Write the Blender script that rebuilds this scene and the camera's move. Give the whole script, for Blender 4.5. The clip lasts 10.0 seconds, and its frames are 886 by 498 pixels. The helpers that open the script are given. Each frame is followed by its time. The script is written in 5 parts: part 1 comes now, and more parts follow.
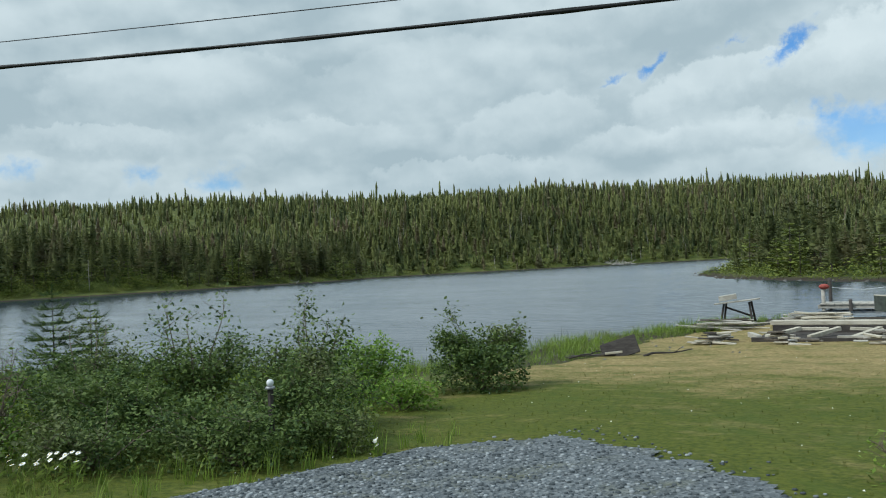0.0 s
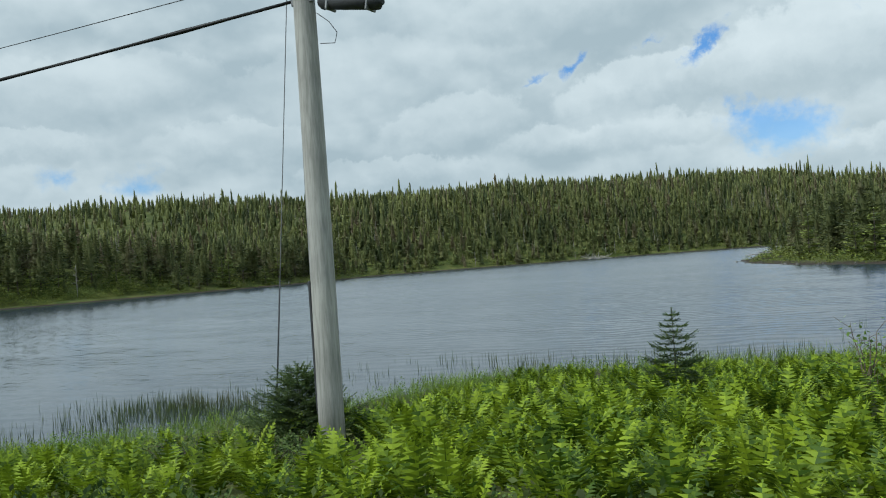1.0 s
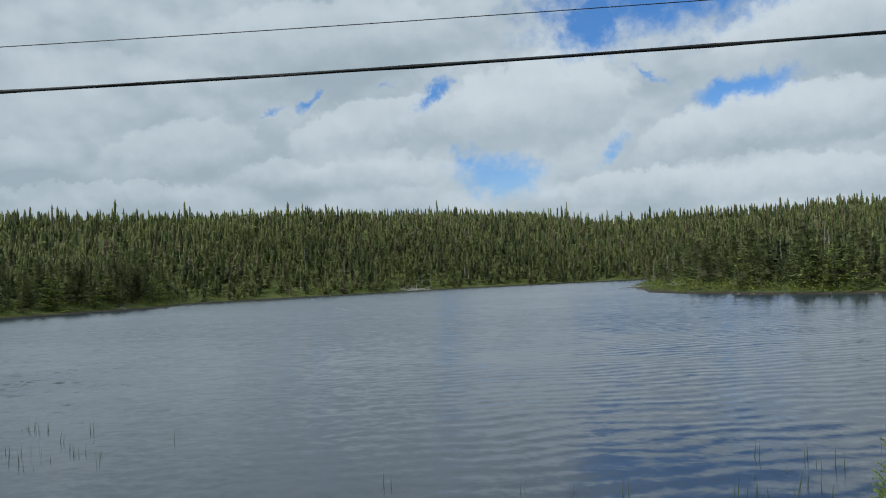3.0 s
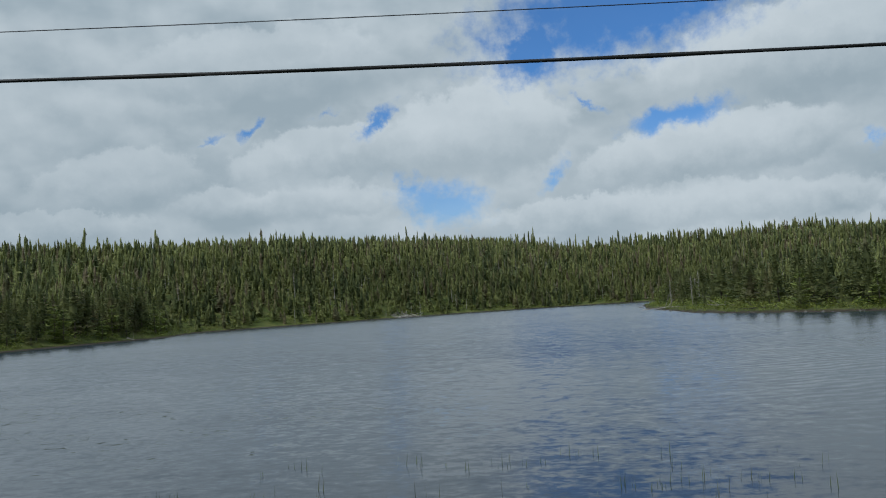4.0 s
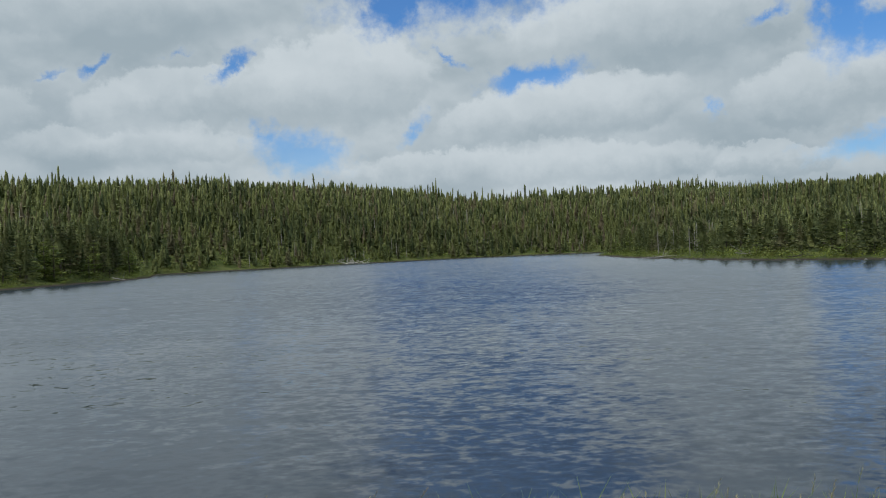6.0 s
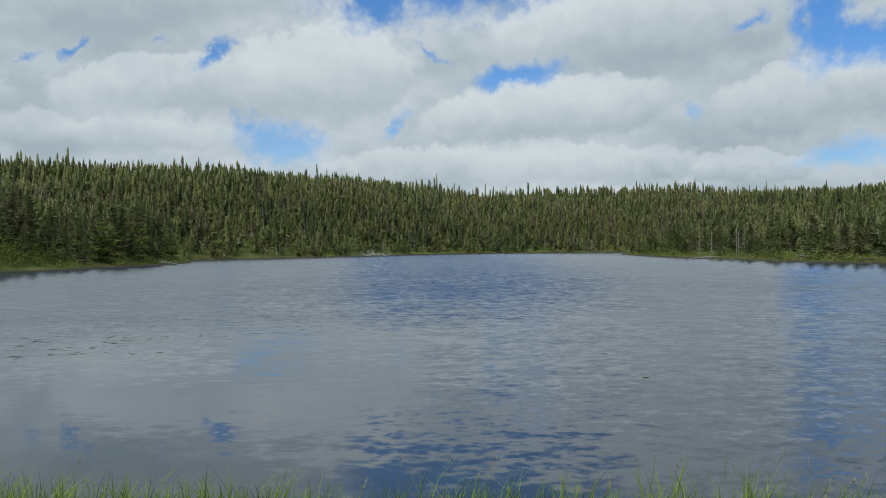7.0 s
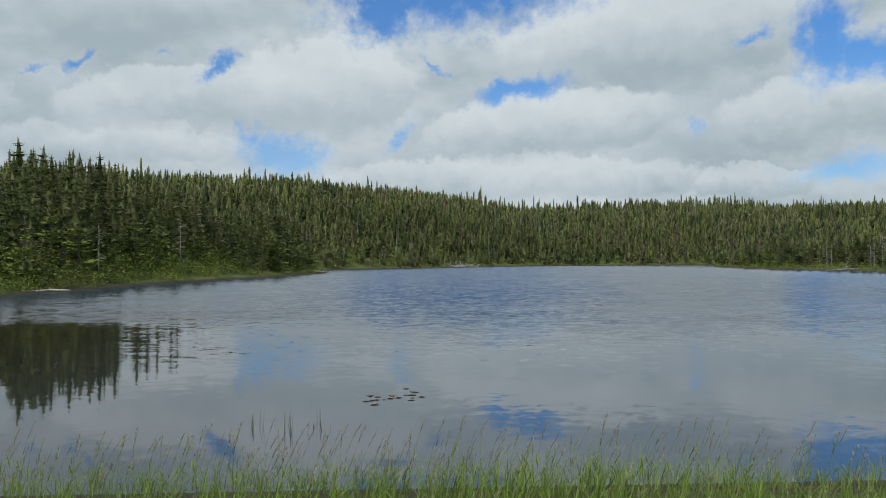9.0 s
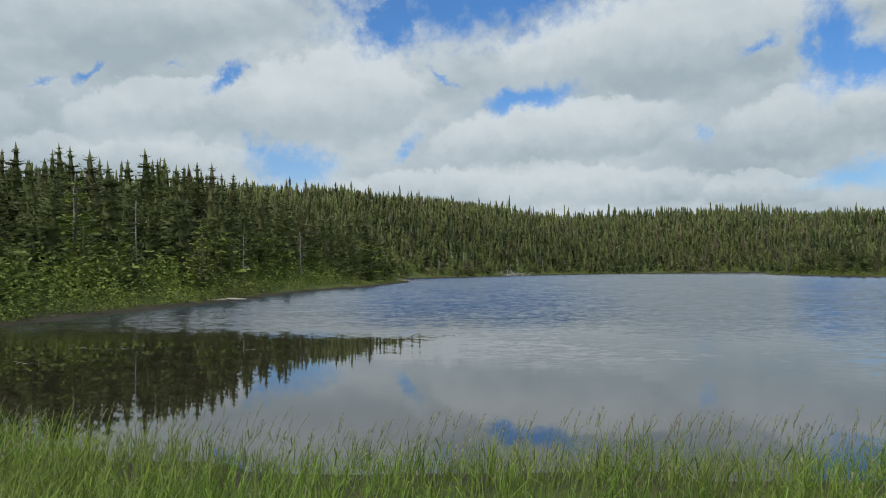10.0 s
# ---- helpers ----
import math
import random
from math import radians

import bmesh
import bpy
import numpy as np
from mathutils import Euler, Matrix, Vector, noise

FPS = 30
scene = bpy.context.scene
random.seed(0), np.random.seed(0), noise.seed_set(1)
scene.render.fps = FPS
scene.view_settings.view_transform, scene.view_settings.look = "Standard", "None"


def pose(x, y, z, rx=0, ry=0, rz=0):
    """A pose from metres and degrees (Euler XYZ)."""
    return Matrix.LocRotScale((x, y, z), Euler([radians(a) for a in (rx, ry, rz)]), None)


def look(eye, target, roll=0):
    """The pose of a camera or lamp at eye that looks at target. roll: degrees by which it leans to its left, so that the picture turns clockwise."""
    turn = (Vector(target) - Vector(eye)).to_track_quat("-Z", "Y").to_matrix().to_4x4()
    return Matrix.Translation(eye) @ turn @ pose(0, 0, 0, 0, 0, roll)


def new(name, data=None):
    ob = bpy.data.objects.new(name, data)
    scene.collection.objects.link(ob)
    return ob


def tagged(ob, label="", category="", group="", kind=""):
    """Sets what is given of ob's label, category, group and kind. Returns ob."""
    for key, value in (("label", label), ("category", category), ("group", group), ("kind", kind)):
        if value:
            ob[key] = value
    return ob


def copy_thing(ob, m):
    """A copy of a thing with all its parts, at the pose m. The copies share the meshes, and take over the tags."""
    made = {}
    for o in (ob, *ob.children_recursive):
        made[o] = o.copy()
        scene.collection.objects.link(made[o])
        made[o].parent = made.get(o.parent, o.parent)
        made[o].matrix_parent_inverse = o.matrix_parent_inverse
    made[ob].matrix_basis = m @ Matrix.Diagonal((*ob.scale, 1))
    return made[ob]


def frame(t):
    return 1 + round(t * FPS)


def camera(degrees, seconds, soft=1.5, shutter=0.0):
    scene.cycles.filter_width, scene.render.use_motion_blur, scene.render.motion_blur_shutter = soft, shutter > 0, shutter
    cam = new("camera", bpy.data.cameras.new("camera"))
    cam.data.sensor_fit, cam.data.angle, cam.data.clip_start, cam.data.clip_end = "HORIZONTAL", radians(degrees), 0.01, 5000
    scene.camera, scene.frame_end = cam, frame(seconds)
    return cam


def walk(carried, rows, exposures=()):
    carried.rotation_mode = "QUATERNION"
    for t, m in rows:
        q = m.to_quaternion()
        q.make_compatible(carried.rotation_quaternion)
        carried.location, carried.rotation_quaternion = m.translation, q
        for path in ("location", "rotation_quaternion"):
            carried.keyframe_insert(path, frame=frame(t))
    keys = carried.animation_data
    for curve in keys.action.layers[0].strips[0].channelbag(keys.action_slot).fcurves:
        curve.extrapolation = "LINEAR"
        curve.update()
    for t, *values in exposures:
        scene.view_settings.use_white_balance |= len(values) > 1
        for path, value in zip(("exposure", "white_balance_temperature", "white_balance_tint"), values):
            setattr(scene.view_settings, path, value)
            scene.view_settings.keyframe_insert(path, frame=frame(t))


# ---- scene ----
def aim(x, y, z, yaw, pitch, roll):
    """A camera pose from its place, its heading to the left of +y, its tilt and its lean, in degrees."""
    a, b = radians(yaw), radians(pitch)
    way = Vector((-math.sin(a) * math.cos(b), math.cos(a) * math.cos(b), math.sin(b)))
    eye = Vector((x, y, z))
    return look(eye, eye + way, roll)


# ---- camera: a passenger's phone held at the side window of a car on the lakeside road ----
cam = camera(56.08, 10.0, soft=1.1, shutter=0.0)
PATH = [
    (0.0, aim(0.0, 0.0, 2.580, 34.685, 1.012, -2.780)),
    (0.5, aim(-6.304, -2.628, 2.666, 31.791, 1.052, -3.564)),
    (1.0, aim(-12.724, -4.605, 2.768, 29.695, 0.718, -4.074)),
    (1.5, aim(-19.154, -6.163, 2.842, 25.648, 0.582, -4.423)),
    (2.0, aim(-24.772, -7.458, 2.852, 21.640, 0.516, -4.318)),
    (2.5, aim(-30.405, -8.547, 2.826, 15.185, 1.027, -3.105)),
    (4.0, aim(-49.072, -9.210, 3.028, 7.263, 3.760, -3.388)),
    (4.5, aim(-55.224, -9.307, 3.012, 3.719, 3.637, -4.039)),
    (5.0, aim(-61.278, -9.218, 2.971, 1.362, 3.924, -4.345)),
    (5.5, aim(-67.304, -9.042, 2.946, -0.244, 4.091, -3.672)),
    (6.0, aim(-73.290, -8.902, 2.867, -2.381, 0.042, -2.200)),
    (6.2, aim(-75.644, -8.757, 2.826, -2.934, -0.312, -1.946)),
    (7.5, aim(-90.306, -6.934, 2.438, -4.081, -0.103, 0.091)),
    (8.0, aim(-95.789, -6.644, 2.384, -4.063, 0.615, 0.109)),
    (8.5, aim(-101.373, -6.631, 2.330, -4.206, 0.746, 0.093)),
    (9.0, aim(-107.118, -6.708, 2.271, -3.748, 0.650, -0.118)),
    (9.5, aim(-112.694, -6.577, 2.260, -3.151, -0.435, -0.417)),
    (10.0, aim(-118.585, -6.692, 2.222, -3.212, 1.298, -0.400)),
]
# the phone's own exposure drifts a little as the sky brightens
walk(cam, PATH, exposures=[(0.0, 0.20, 5850, 4), (1.5, 0.20, 5850, 6), (2.5, 0.05, 5850, 9), (4.5, -0.18, 5850, 9), (5.5, -0.15, 5950, 10), (7.5, 0.03, 6050, 10), (10.0, 0.0, 6050, 10)])

# ---- light: a bright, broken overcast with the sun high behind the road ----
SUN = Vector((-0.42, -0.62, 0.80)).normalized()
sun = new("sun", bpy.data.lights.new("sun", "SUN"))
sun.data.energy, sun.data.angle, sun.data.color = 2.4, radians(3.0), (1.0, 0.95, 0.86)
sun.matrix_world = look((0, 0, 60), Vector((0, 0, 60)) - SUN)


class Nodes:
    """Short hand for a node tree."""

    def __init__(self, tree):
        self.tree = tree
        tree.nodes.clear()

    def add(self, kind, props=None, **sockets):
        n = self.tree.nodes.new(kind)
        p = props or {}
        if "operation" in p:
            n.operation = p["operation"]
        if "use_clamp" in p:
            n.use_clamp = p["use_clamp"]
        if "interpolation_type" in p:
            n.interpolation_type = p["interpolation_type"]
        if "data_type" in p:
            n.data_type = p["data_type"]
        if "blend_type" in p:
            n.blend_type = p["blend_type"]
        if "vector_type" in p:
            n.vector_type = p["vector_type"]
        for k, v in sockets.items():
            self.put(n.inputs[int(k[1:])] if k[0] == "i" and k[1:].isdigit() else n.inputs[k.replace("_", " ")], v)
        return n

    def put(self, socket, v):
        if isinstance(v, bpy.types.NodeSocket):
            self.tree.links.new(v, socket)
        elif isinstance(v, bpy.types.Node):
            self.tree.links.new(v.outputs[0], socket)
        else:
            socket.default_value = v

    def math(self, op, a, b=0.0, c=0.0, clamp=False):
        return self.add("ShaderNodeMath", {"operation": op, "use_clamp": clamp}, i0=a, i1=b, i2=c).outputs[0]

    def vec(self, op, a, b=(0, 0, 0)):
        return self.add("ShaderNodeVectorMath", {"operation": op}, i0=a, i1=b)

    def noise(self, vector, scale, detail=4.0, rough=0.55, distort=0.0):
        return self.add("ShaderNodeTexNoise", None, Vector=vector, Scale=scale, Detail=detail, Roughness=rough, Distortion=distort)

    def span(self, v, a, b, c=0.0, d=1.0, smooth=True):
        n = self.add("ShaderNodeMapRange", {"interpolation_type": "SMOOTHSTEP" if smooth else "LINEAR"}, Value=v)
        for k, val in zip(("From Min", "From Max", "To Min", "To Max"), (a, b, c, d)):
            n.inputs[k].default_value = val
        return n.outputs[0]

    def mix(self, f, a, b, blend="MIX"):
        n = self.add("ShaderNodeMix", {"data_type": "RGBA", "blend_type": blend})
        for s, v in ((n.inputs[0], f), (n.inputs[6], a), (n.inputs[7], b)):
            self.put(s, v if not (isinstance(v, tuple) and len(v) == 3) else (*v, 1.0))
        return n.outputs[2]


def sky():
    w = bpy.data.worlds.new("sky")
    scene.world = w
    w.use_nodes = True
    n = Nodes(w.node_tree)
    way = n.add("ShaderNodeTexCoord").outputs["Generated"]
    xyz = n.add("ShaderNodeSeparateXYZ", None, Vector=way)
    az = n.math("MULTIPLY", n.math("ARCTAN2", n.math("MULTIPLY", xyz.outputs[0], -1.0), xyz.outputs[1]), 57.2958)
    el = n.math("MULTIPLY", n.math("ARCSINE", xyz.outputs[2]), 57.2958)
    flat = n.add("ShaderNodeCombineXYZ", None, X=az, Y=el, Z=0.0).outputs[0]
    # ragged edges: bend the chart by noise at two sizes
    bend = n.vec("SUBTRACT", n.noise(flat, 0.22, 2.0, 0.5).outputs["Color"], (0.5, 0.5, 0.5))
    fine = n.vec("SUBTRACT", n.noise(flat, 0.62, 7.0, 0.64).outputs["Color"], (0.5, 0.5, 0.5))
    bent = n.vec("ADD", n.vec("ADD", flat, n.vec("MULTIPLY", bend, (2.0, 1.4, 0)).outputs[0]).outputs[0],
                 n.vec("MULTIPLY", fine, (3.4, 2.4, 0)).outputs[0]).outputs[0]

    def oval(a, e, ra, re, turn):
        return n.add("ShaderNodeMapping", {"vector_type": "TEXTURE"}, Vector=bent, Location=(a, e, 0), Rotation=(0, 0, radians(turn)), Scale=(ra, re, 1)).outputs[0]

    # blue openings: heading, height, half sizes, turn in degrees, and how veiled they are
    openings = [
        (-6.4, 19.0, 9.6, 3.1, -8, 0.0), (0.2, 16.6, 2.6, 1.6, -35, 0.05), (-12.5, 21.8, 6.0, 3.4, -10, 0.0), (-9.0, 11.5, 3.6, 0.85, -8, 0.15), (-3.0, 13.1, 2.4, 0.6, 27, 0.75),
        (11.3, 12.6, 2.3, 0.70, -43, 0.40), (19.9, 12.5, 1.7, 0.5, -22, 0.45), (14.9, 13.6, 1.6, 0.6, -22, 0.80), (22.9, 11.6, 1.8, 0.6, -22, 0.85)]
    openings += [
        (7.0, 6.9, 3.3, 1.6, 8, 0.12), (9.6, 8.3, 1.4, 1.5, 0, 0.60), (-0.6, 8.2, 2.4, 0.9, -50, 0.72), (-28.6, 13.4, 1.9, 3.0, 0, 0.15), (-31.4, 12.2, 3.2, 1.5, 0, 0.15),
        (-24.6, 14.2, 3.2, 0.7, -20, 0.78), (-30.0, 5.3, 4.6, 1.3, 0, 0.45), (-20.7, 8.4, 1.0, 1.4, 0, 0.70)]
    openings += [(54.4, 6.9, 1.9, 1.4, 0, 0.75), (49.8, 6.3, 2.6, 1.4, 0, 0.70), (61.6, 7.0, 2.6, 1.2, 0, 0.80), (-5.0, 27.0, 14.0, 5.0, 0, 0.1), (-36.0, 22.0, 9.0, 4.0, 20, 0.1)]
    gap = None
    for a, e, ra, re, turn, soft in openings:
        v = n.math("ADD", n.vec("LENGTH", oval(a, e, ra, re, turn)).outputs["Value"], soft)
        gap = v if gap is None else n.math("MINIMUM", gap, v)
    thin = n.math("MULTIPLY", n.math("SUBTRACT", n.noise(flat, 0.75, 6.0, 0.62).outputs[0], 0.5), 1.3)
    blue = n.span(n.math("ADD", gap, thin), 1.50, 0.50)
    # higher up and all round, broken cloud of the same kind
    rest = n.span(n.noise(way, 2.3, 5.0, 0.6).outputs[0], 0.53, 0.64)
    rest = n.math("MULTIPLY", n.math("MULTIPLY", rest, n.span(el, 24.0, 40.0)), n.span(az, 30.0, -5.0, 0.25, 1.0))
    blue = n.math("MAXIMUM", blue, rest)
    # the cloud sheet: wide soft bands, lit from above
    chart = n.vec("MULTIPLY", flat, (0.75, 1.25, 1)).outputs[0]
    up = n.vec("ADD", chart, (-0.35, 1.3, 0)).outputs[0]
    relief = n.math("SUBTRACT", n.noise(chart, 0.15, 4.0, 0.45).outputs[0], n.noise(up, 0.15, 4.0, 0.45).outputs[0])
    curl = n.math("SUBTRACT", n.noise(bent, 0.42, 4.0, 0.5).outputs[0], n.noise(n.vec("ADD", bent, (-0.3, 0.8, 0)).outputs[0], 0.42, 4.0, 0.5).outputs[0])
    wide = n.noise(chart, 0.085, 3.0, 0.5).outputs[0]
    light = n.span(n.math("ADD", n.math("ADD", n.math("MULTIPLY", relief, 1.2), n.math("MULTIPLY", curl, 0.18)), n.math("MULTIPLY", wide, 0.9)), 0.14, 0.82)
    # heaped clouds one before the other: bright shoulders, grey bases
    heaps = [
        (-9.0, 5.4, 13.0, 1.7, 0, 0.72), (-24.0, 5.0, 4.0, 1.2, 0, 0.72), (18.0, 7.4, 8.0, 1.6, 0, 0.55), (15.0, 10.3, 6.5, 2.3, -6, 0.65), (-28.5, 9.2, 6.5, 2.5, -4, 0.85),
        (-11.0, 9.0, 8.5, 2.5, -5, 0.85), (4.0, 11.4, 6.4, 3.6, -4, 0.85), (-18.5, 14.6, 12.0, 3.3, -4, 0.90), (19.0, 16.5, 9.0, 2.6, -6, 0.55), (-32.5, 16.2, 4.0, 1.8, 0, 0.8)]
    heaps += [(28.5, 9.0, 5.5, 2.2, -8, 0.55), (36.0, 12.5, 8.0, 2.6, -6, 0.35), (43.0, 8.5, 6.0, 1.7, 0, 0.40), (52.0, 12.0, 9.0, 2.6, -6, 0.40), (33.0, 6.0, 7.0, 1.3, 0, 0.40), (57.0, 8.8, 5.0, 1.2, 0, 0.45)]
    for a, e, ra, re, turn, share in heaps:
        m = oval(a, e, ra, re, turn)
        rise = n.add("ShaderNodeSeparateXYZ", None, Vector=m).outputs[1]
        inside = n.math("MULTIPLY", n.span(n.vec("LENGTH", m).outputs["Value"], 1.08, 0.90), n.span(rise, -1.05, -0.45))
        shade = n.math("ADD", n.span(rise, -0.95, 0.62, 0.02, 1.04), n.math("ADD", n.math("MULTIPLY", relief, 0.7), n.math("MULTIPLY", curl, 0.35)))
        light = n.math("ADD", light, n.math("MULTIPLY", n.math("MULTIPLY", inside, share), n.math("SUBTRACT", shade, light)))
    rim = n.span(gap, 2.0, 1.1)
    light = n.math("ADD", light, n.math("MULTIPLY", rim, 0.12))
    # a thicker sheet of cloud towards the west
    light = n.math("SUBTRACT", light, n.math("MULTIPLY", n.span(az, 8.0, 34.0, 0.0, 0.16), n.span(el, 26.0, 18.0)))
    light = n.math("SUBTRACT", light, n.span(az, -10.0, -24.0, 0.0, 0.20), clamp=True)
    cloud = n.mix(light, (0.375, 0.435, 0.452), (0.640, 0.676, 0.664))
    rise = n.span(el, 15.0, 55.0, 1.0, 1.7)
    cloud = n.mix(1.0, cloud, n.add("ShaderNodeCombineXYZ", None, X=rise, Y=rise, Z=rise).outputs[0], "MULTIPLY")
    air = n.add("ShaderNodeTexSky")
    air.sky_type, air.sun_disc = "NISHITA", False
    air.sun_elevation, air.sun_rotation = math.asin(SUN.z), math.atan2(SUN.x, SUN.y)
    air.dust_density, air.ozone_density = 0.6, 1.6
    clear = n.mix(1.0, air.outputs[0], (0.043, 0.077, 0.112), "MULTIPLY")
    colour = n.mix(n.math("MULTIPLY", blue, n.span(el, 3.0, 15.0, 0.62, 0.96)), cloud, clear)
    n.add("ShaderNodeOutputWorld", None, Surface=n.add("ShaderNodeBackground", None, Color=colour, Strength=1.0))


sky()


# ---- materials ----
def material(name, rough=0.8, spec=0.3):
    m = bpy.data.materials.new(name)
    m.use_nodes = True
    n = Nodes(m.node_tree)
    b = n.add("ShaderNodeBsdfPrincipled", None, Roughness=rough)
    b.inputs["Specular IOR Level"].default_value = spec
    n.add("ShaderNodeOutputMaterial", None, Surface=b)
    return m, n, b


def place(n):
    return n.add("ShaderNodeNewGeometry").outputs["Position"]


def bump(n, b, height, strength, distance):
    n.put(b.inputs["Normal"], n.add("ShaderNodeBump", None, Height=height, Strength=strength, Distance=distance))


def leafy(name, dark, pale, odd, amount=0.25, scale=0.6, thin=0.35, rough=0.62):
    """Foliage: two greens and an odd tone, spread by clump and by leaf, that lets some light through."""
    m, n, b = material(name, rough, 0.25)
    p = place(n)
    isle = n.add("ShaderNodeNewGeometry").outputs["Random Per Island"]
    f = n.math("ADD", n.math("MULTIPLY", n.noise(p, scale, 3.0).outputs[0], 1.2), n.math("MULTIPLY", isle, 0.65))
    c = n.mix(n.span(f, 0.55, 1.25), dark, pale)
    c = n.mix(n.math("MULTIPLY", n.span(n.noise(p, scale * 0.45, 2.0).outputs[0], 0.52, 0.68), amount), c, odd)
    n.put(b.inputs["Base Color"], c)
    t = n.add("ShaderNodeBsdfTranslucent", None, Color=c)
    s = n.add("ShaderNodeMixShader", None, Fac=thin, i1=b, i2=t)
    n.put([k for k in n.tree.nodes if k.type == "OUTPUT_MATERIAL"][0].inputs[0], s)
    return m


def woody(name, a, c, scale=(6, 6, 0.6), rough=0.85):
    m, n, b = material(name, rough, 0.2)
    p = n.vec("MULTIPLY", n.add("ShaderNodeTexCoord").outputs["Object"], scale).outputs[0]
    g = n.noise(p, 2.2, 6.0, 0.65, 0.3).outputs[0]
    s = n.noise(n.add("ShaderNodeTexCoord").outputs["Object"], 1.1, 3.0).outputs[0]
    f = n.math("ADD", n.math("MULTIPLY", n.span(g, 0.3, 0.7), 0.7), n.math("MULTIPLY", n.span(s, 0.3, 0.7), 0.5), clamp=True)
    n.put(b.inputs["Base Color"], n.mix(f, a, c))
    bump(n, b, g, 0.5, 0.01)
    return m


def plain(name, colour, rough=0.6, spec=0.3, metal=0.0, vary=0.25, scale=8.0):
    m, n, b = material(name, rough, spec)
    f = n.noise(n.add("ShaderNodeTexCoord").outputs["Object"], scale, 4.0).outputs[0]
    n.put(b.inputs["Base Color"], n.mix(n.span(f, 0.3, 0.7), tuple(v * (1 - vary) for v in colour), tuple(min(1, v * (1 + vary)) for v in colour)))
    b.inputs["Metallic"].default_value = metal
    bump(n, b, f, 0.2, 0.003)
    return m




def forest_material():
    """Needles of the hillside trees: each tree its own green, some yellowed or browned, mottled by sprays."""
    m, n, b = material("forest_needles", 0.65, 0.2)
    p = place(n)
    isle = n.add("ShaderNodeNewGeometry").outputs["Random Per Island"]
    stand = n.noise(p, 0.035, 3.0).outputs[0]
    f = n.math("ADD", n.math("MULTIPLY", stand, 1.1), n.math("MULTIPLY", isle, 0.70))
    c = n.mix(n.span(f, 0.45, 1.20), (0.086, 0.112, 0.050), (0.250, 0.270, 0.100))
    odd = n.math("FRACT", n.math("MULTIPLY", isle, 37.0))
    c = n.mix(n.math("MULTIPLY", n.span(odd, 0.72, 0.92), n.span(stand, 0.38, 0.62, 0.25, 0.85)), c, (0.225, 0.178, 0.122))
    fleck = n.noise(n.vec("MULTIPLY", p, (1, 1, 1.6)).outputs[0], 2.4, 3.0, 0.7).outputs[0]
    c = n.mix(1.0, c, n.mix(n.span(fleck, 0.30, 0.70), (0.55, 0.55, 0.55), (1.45, 1.45, 1.40)), "MULTIPLY")
    n.put(b.inputs["Base Color"], c)
    s = n.add("ShaderNodeMixShader", None, Fac=0.45, i1=b, i2=n.add("ShaderNodeBsdfTranslucent", None, Color=c))
    n.put([k for k in n.tree.nodes if k.type == "OUTPUT_MATERIAL"][0].inputs[0], s)
    return m


FOREST = forest_material()
# front trees darker than FOREST: the headland's cloud shadow put into their needle colour
SPRUCE = leafy("cloud_shaded_spruce_needles", (0.050, 0.068, 0.026), (0.175, 0.195, 0.068), (0.175, 0.138, 0.082), 0.45, 0.3, 0.35)
YOUNG = leafy("young_spruce_needles", (0.062, 0.112, 0.022), (0.290, 0.360, 0.052), (0.115, 0.155, 0.040), 0.3, 3.0, 0.42)
DUSK = leafy("dark_young_spruce_needles", (0.030, 0.062, 0.020), (0.120, 0.165, 0.044), (0.080, 0.105, 0.040), 0.3, 3.0, 0.25)
BRIGHT = leafy("light_spruce_needles", (0.078, 0.112, 0.024), (0.225, 0.262, 0.058), (0.170, 0.180, 0.070), 0.3, 0.8, 0.15)
FERN = leafy("fern_fronds", (0.046, 0.092, 0.006), (0.262, 0.350, 0.016), (0.195, 0.228, 0.016), 0.35, 0.9, 0.20)
ALDER = leafy("alder_leaves", (0.038, 0.072, 0.018), (0.140, 0.196, 0.050), (0.185, 0.168, 0.084), 0.35, 2.4, 0.3, 0.65)
WILLOW = leafy("willow_leaves", (0.095, 0.180, 0.026), (0.215, 0.320, 0.048), (0.100, 0.150, 0.030), 0.3, 2.0, 0.4)
BANKLEAF = leafy("shore_shrub_leaves", (0.070, 0.105, 0.020), (0.225, 0.260, 0.050), (0.140, 0.115, 0.045), 0.35, 0.3, 0.25)
GRASS = leafy("bank_grass", (0.085, 0.140, 0.018), (0.235, 0.325, 0.052), (0.230, 0.205, 0.085), 0.40, 0.7, 0.35)
SEED = leafy("grass_seed_heads", (0.185, 0.165, 0.100), (0.340, 0.325, 0.190), (0.180, 0.110, 0.095), 0.6, 1.2, 0.2)
REED = leafy("reed_stems", (0.050, 0.070, 0.030), (0.110, 0.140, 0.050), (0.130, 0.110, 0.060), 0.5, 0.9, 0.2)
PETAL = plain("daisy_petals", (0.80, 0.80, 0.76), 0.6, 0.2, 0, 0.05)
EYE = plain("daisy_centres", (0.60, 0.42, 0.04), 0.7)
LILY = leafy("lily_pads", (0.110, 0.105, 0.070), (0.200, 0.180, 0.125), (0.210, 0.135, 0.105), 0.5, 1.5, 0.05, 0.5)
BARK = woody("spruce_bark", (0.065, 0.052, 0.042), (0.150, 0.130, 0.110))
SNAG = woody("dead_wood", (0.150, 0.138, 0.120), (0.330, 0.310, 0.278))
POLE = woody("weathered_pole", (0.195, 0.192, 0.178), (0.430, 0.422, 0.390), (14, 14, 0.9))
TIMBER = woody("grey_timber", (0.230, 0.215, 0.185), (0.470, 0.440, 0.390), (2, 9, 9))
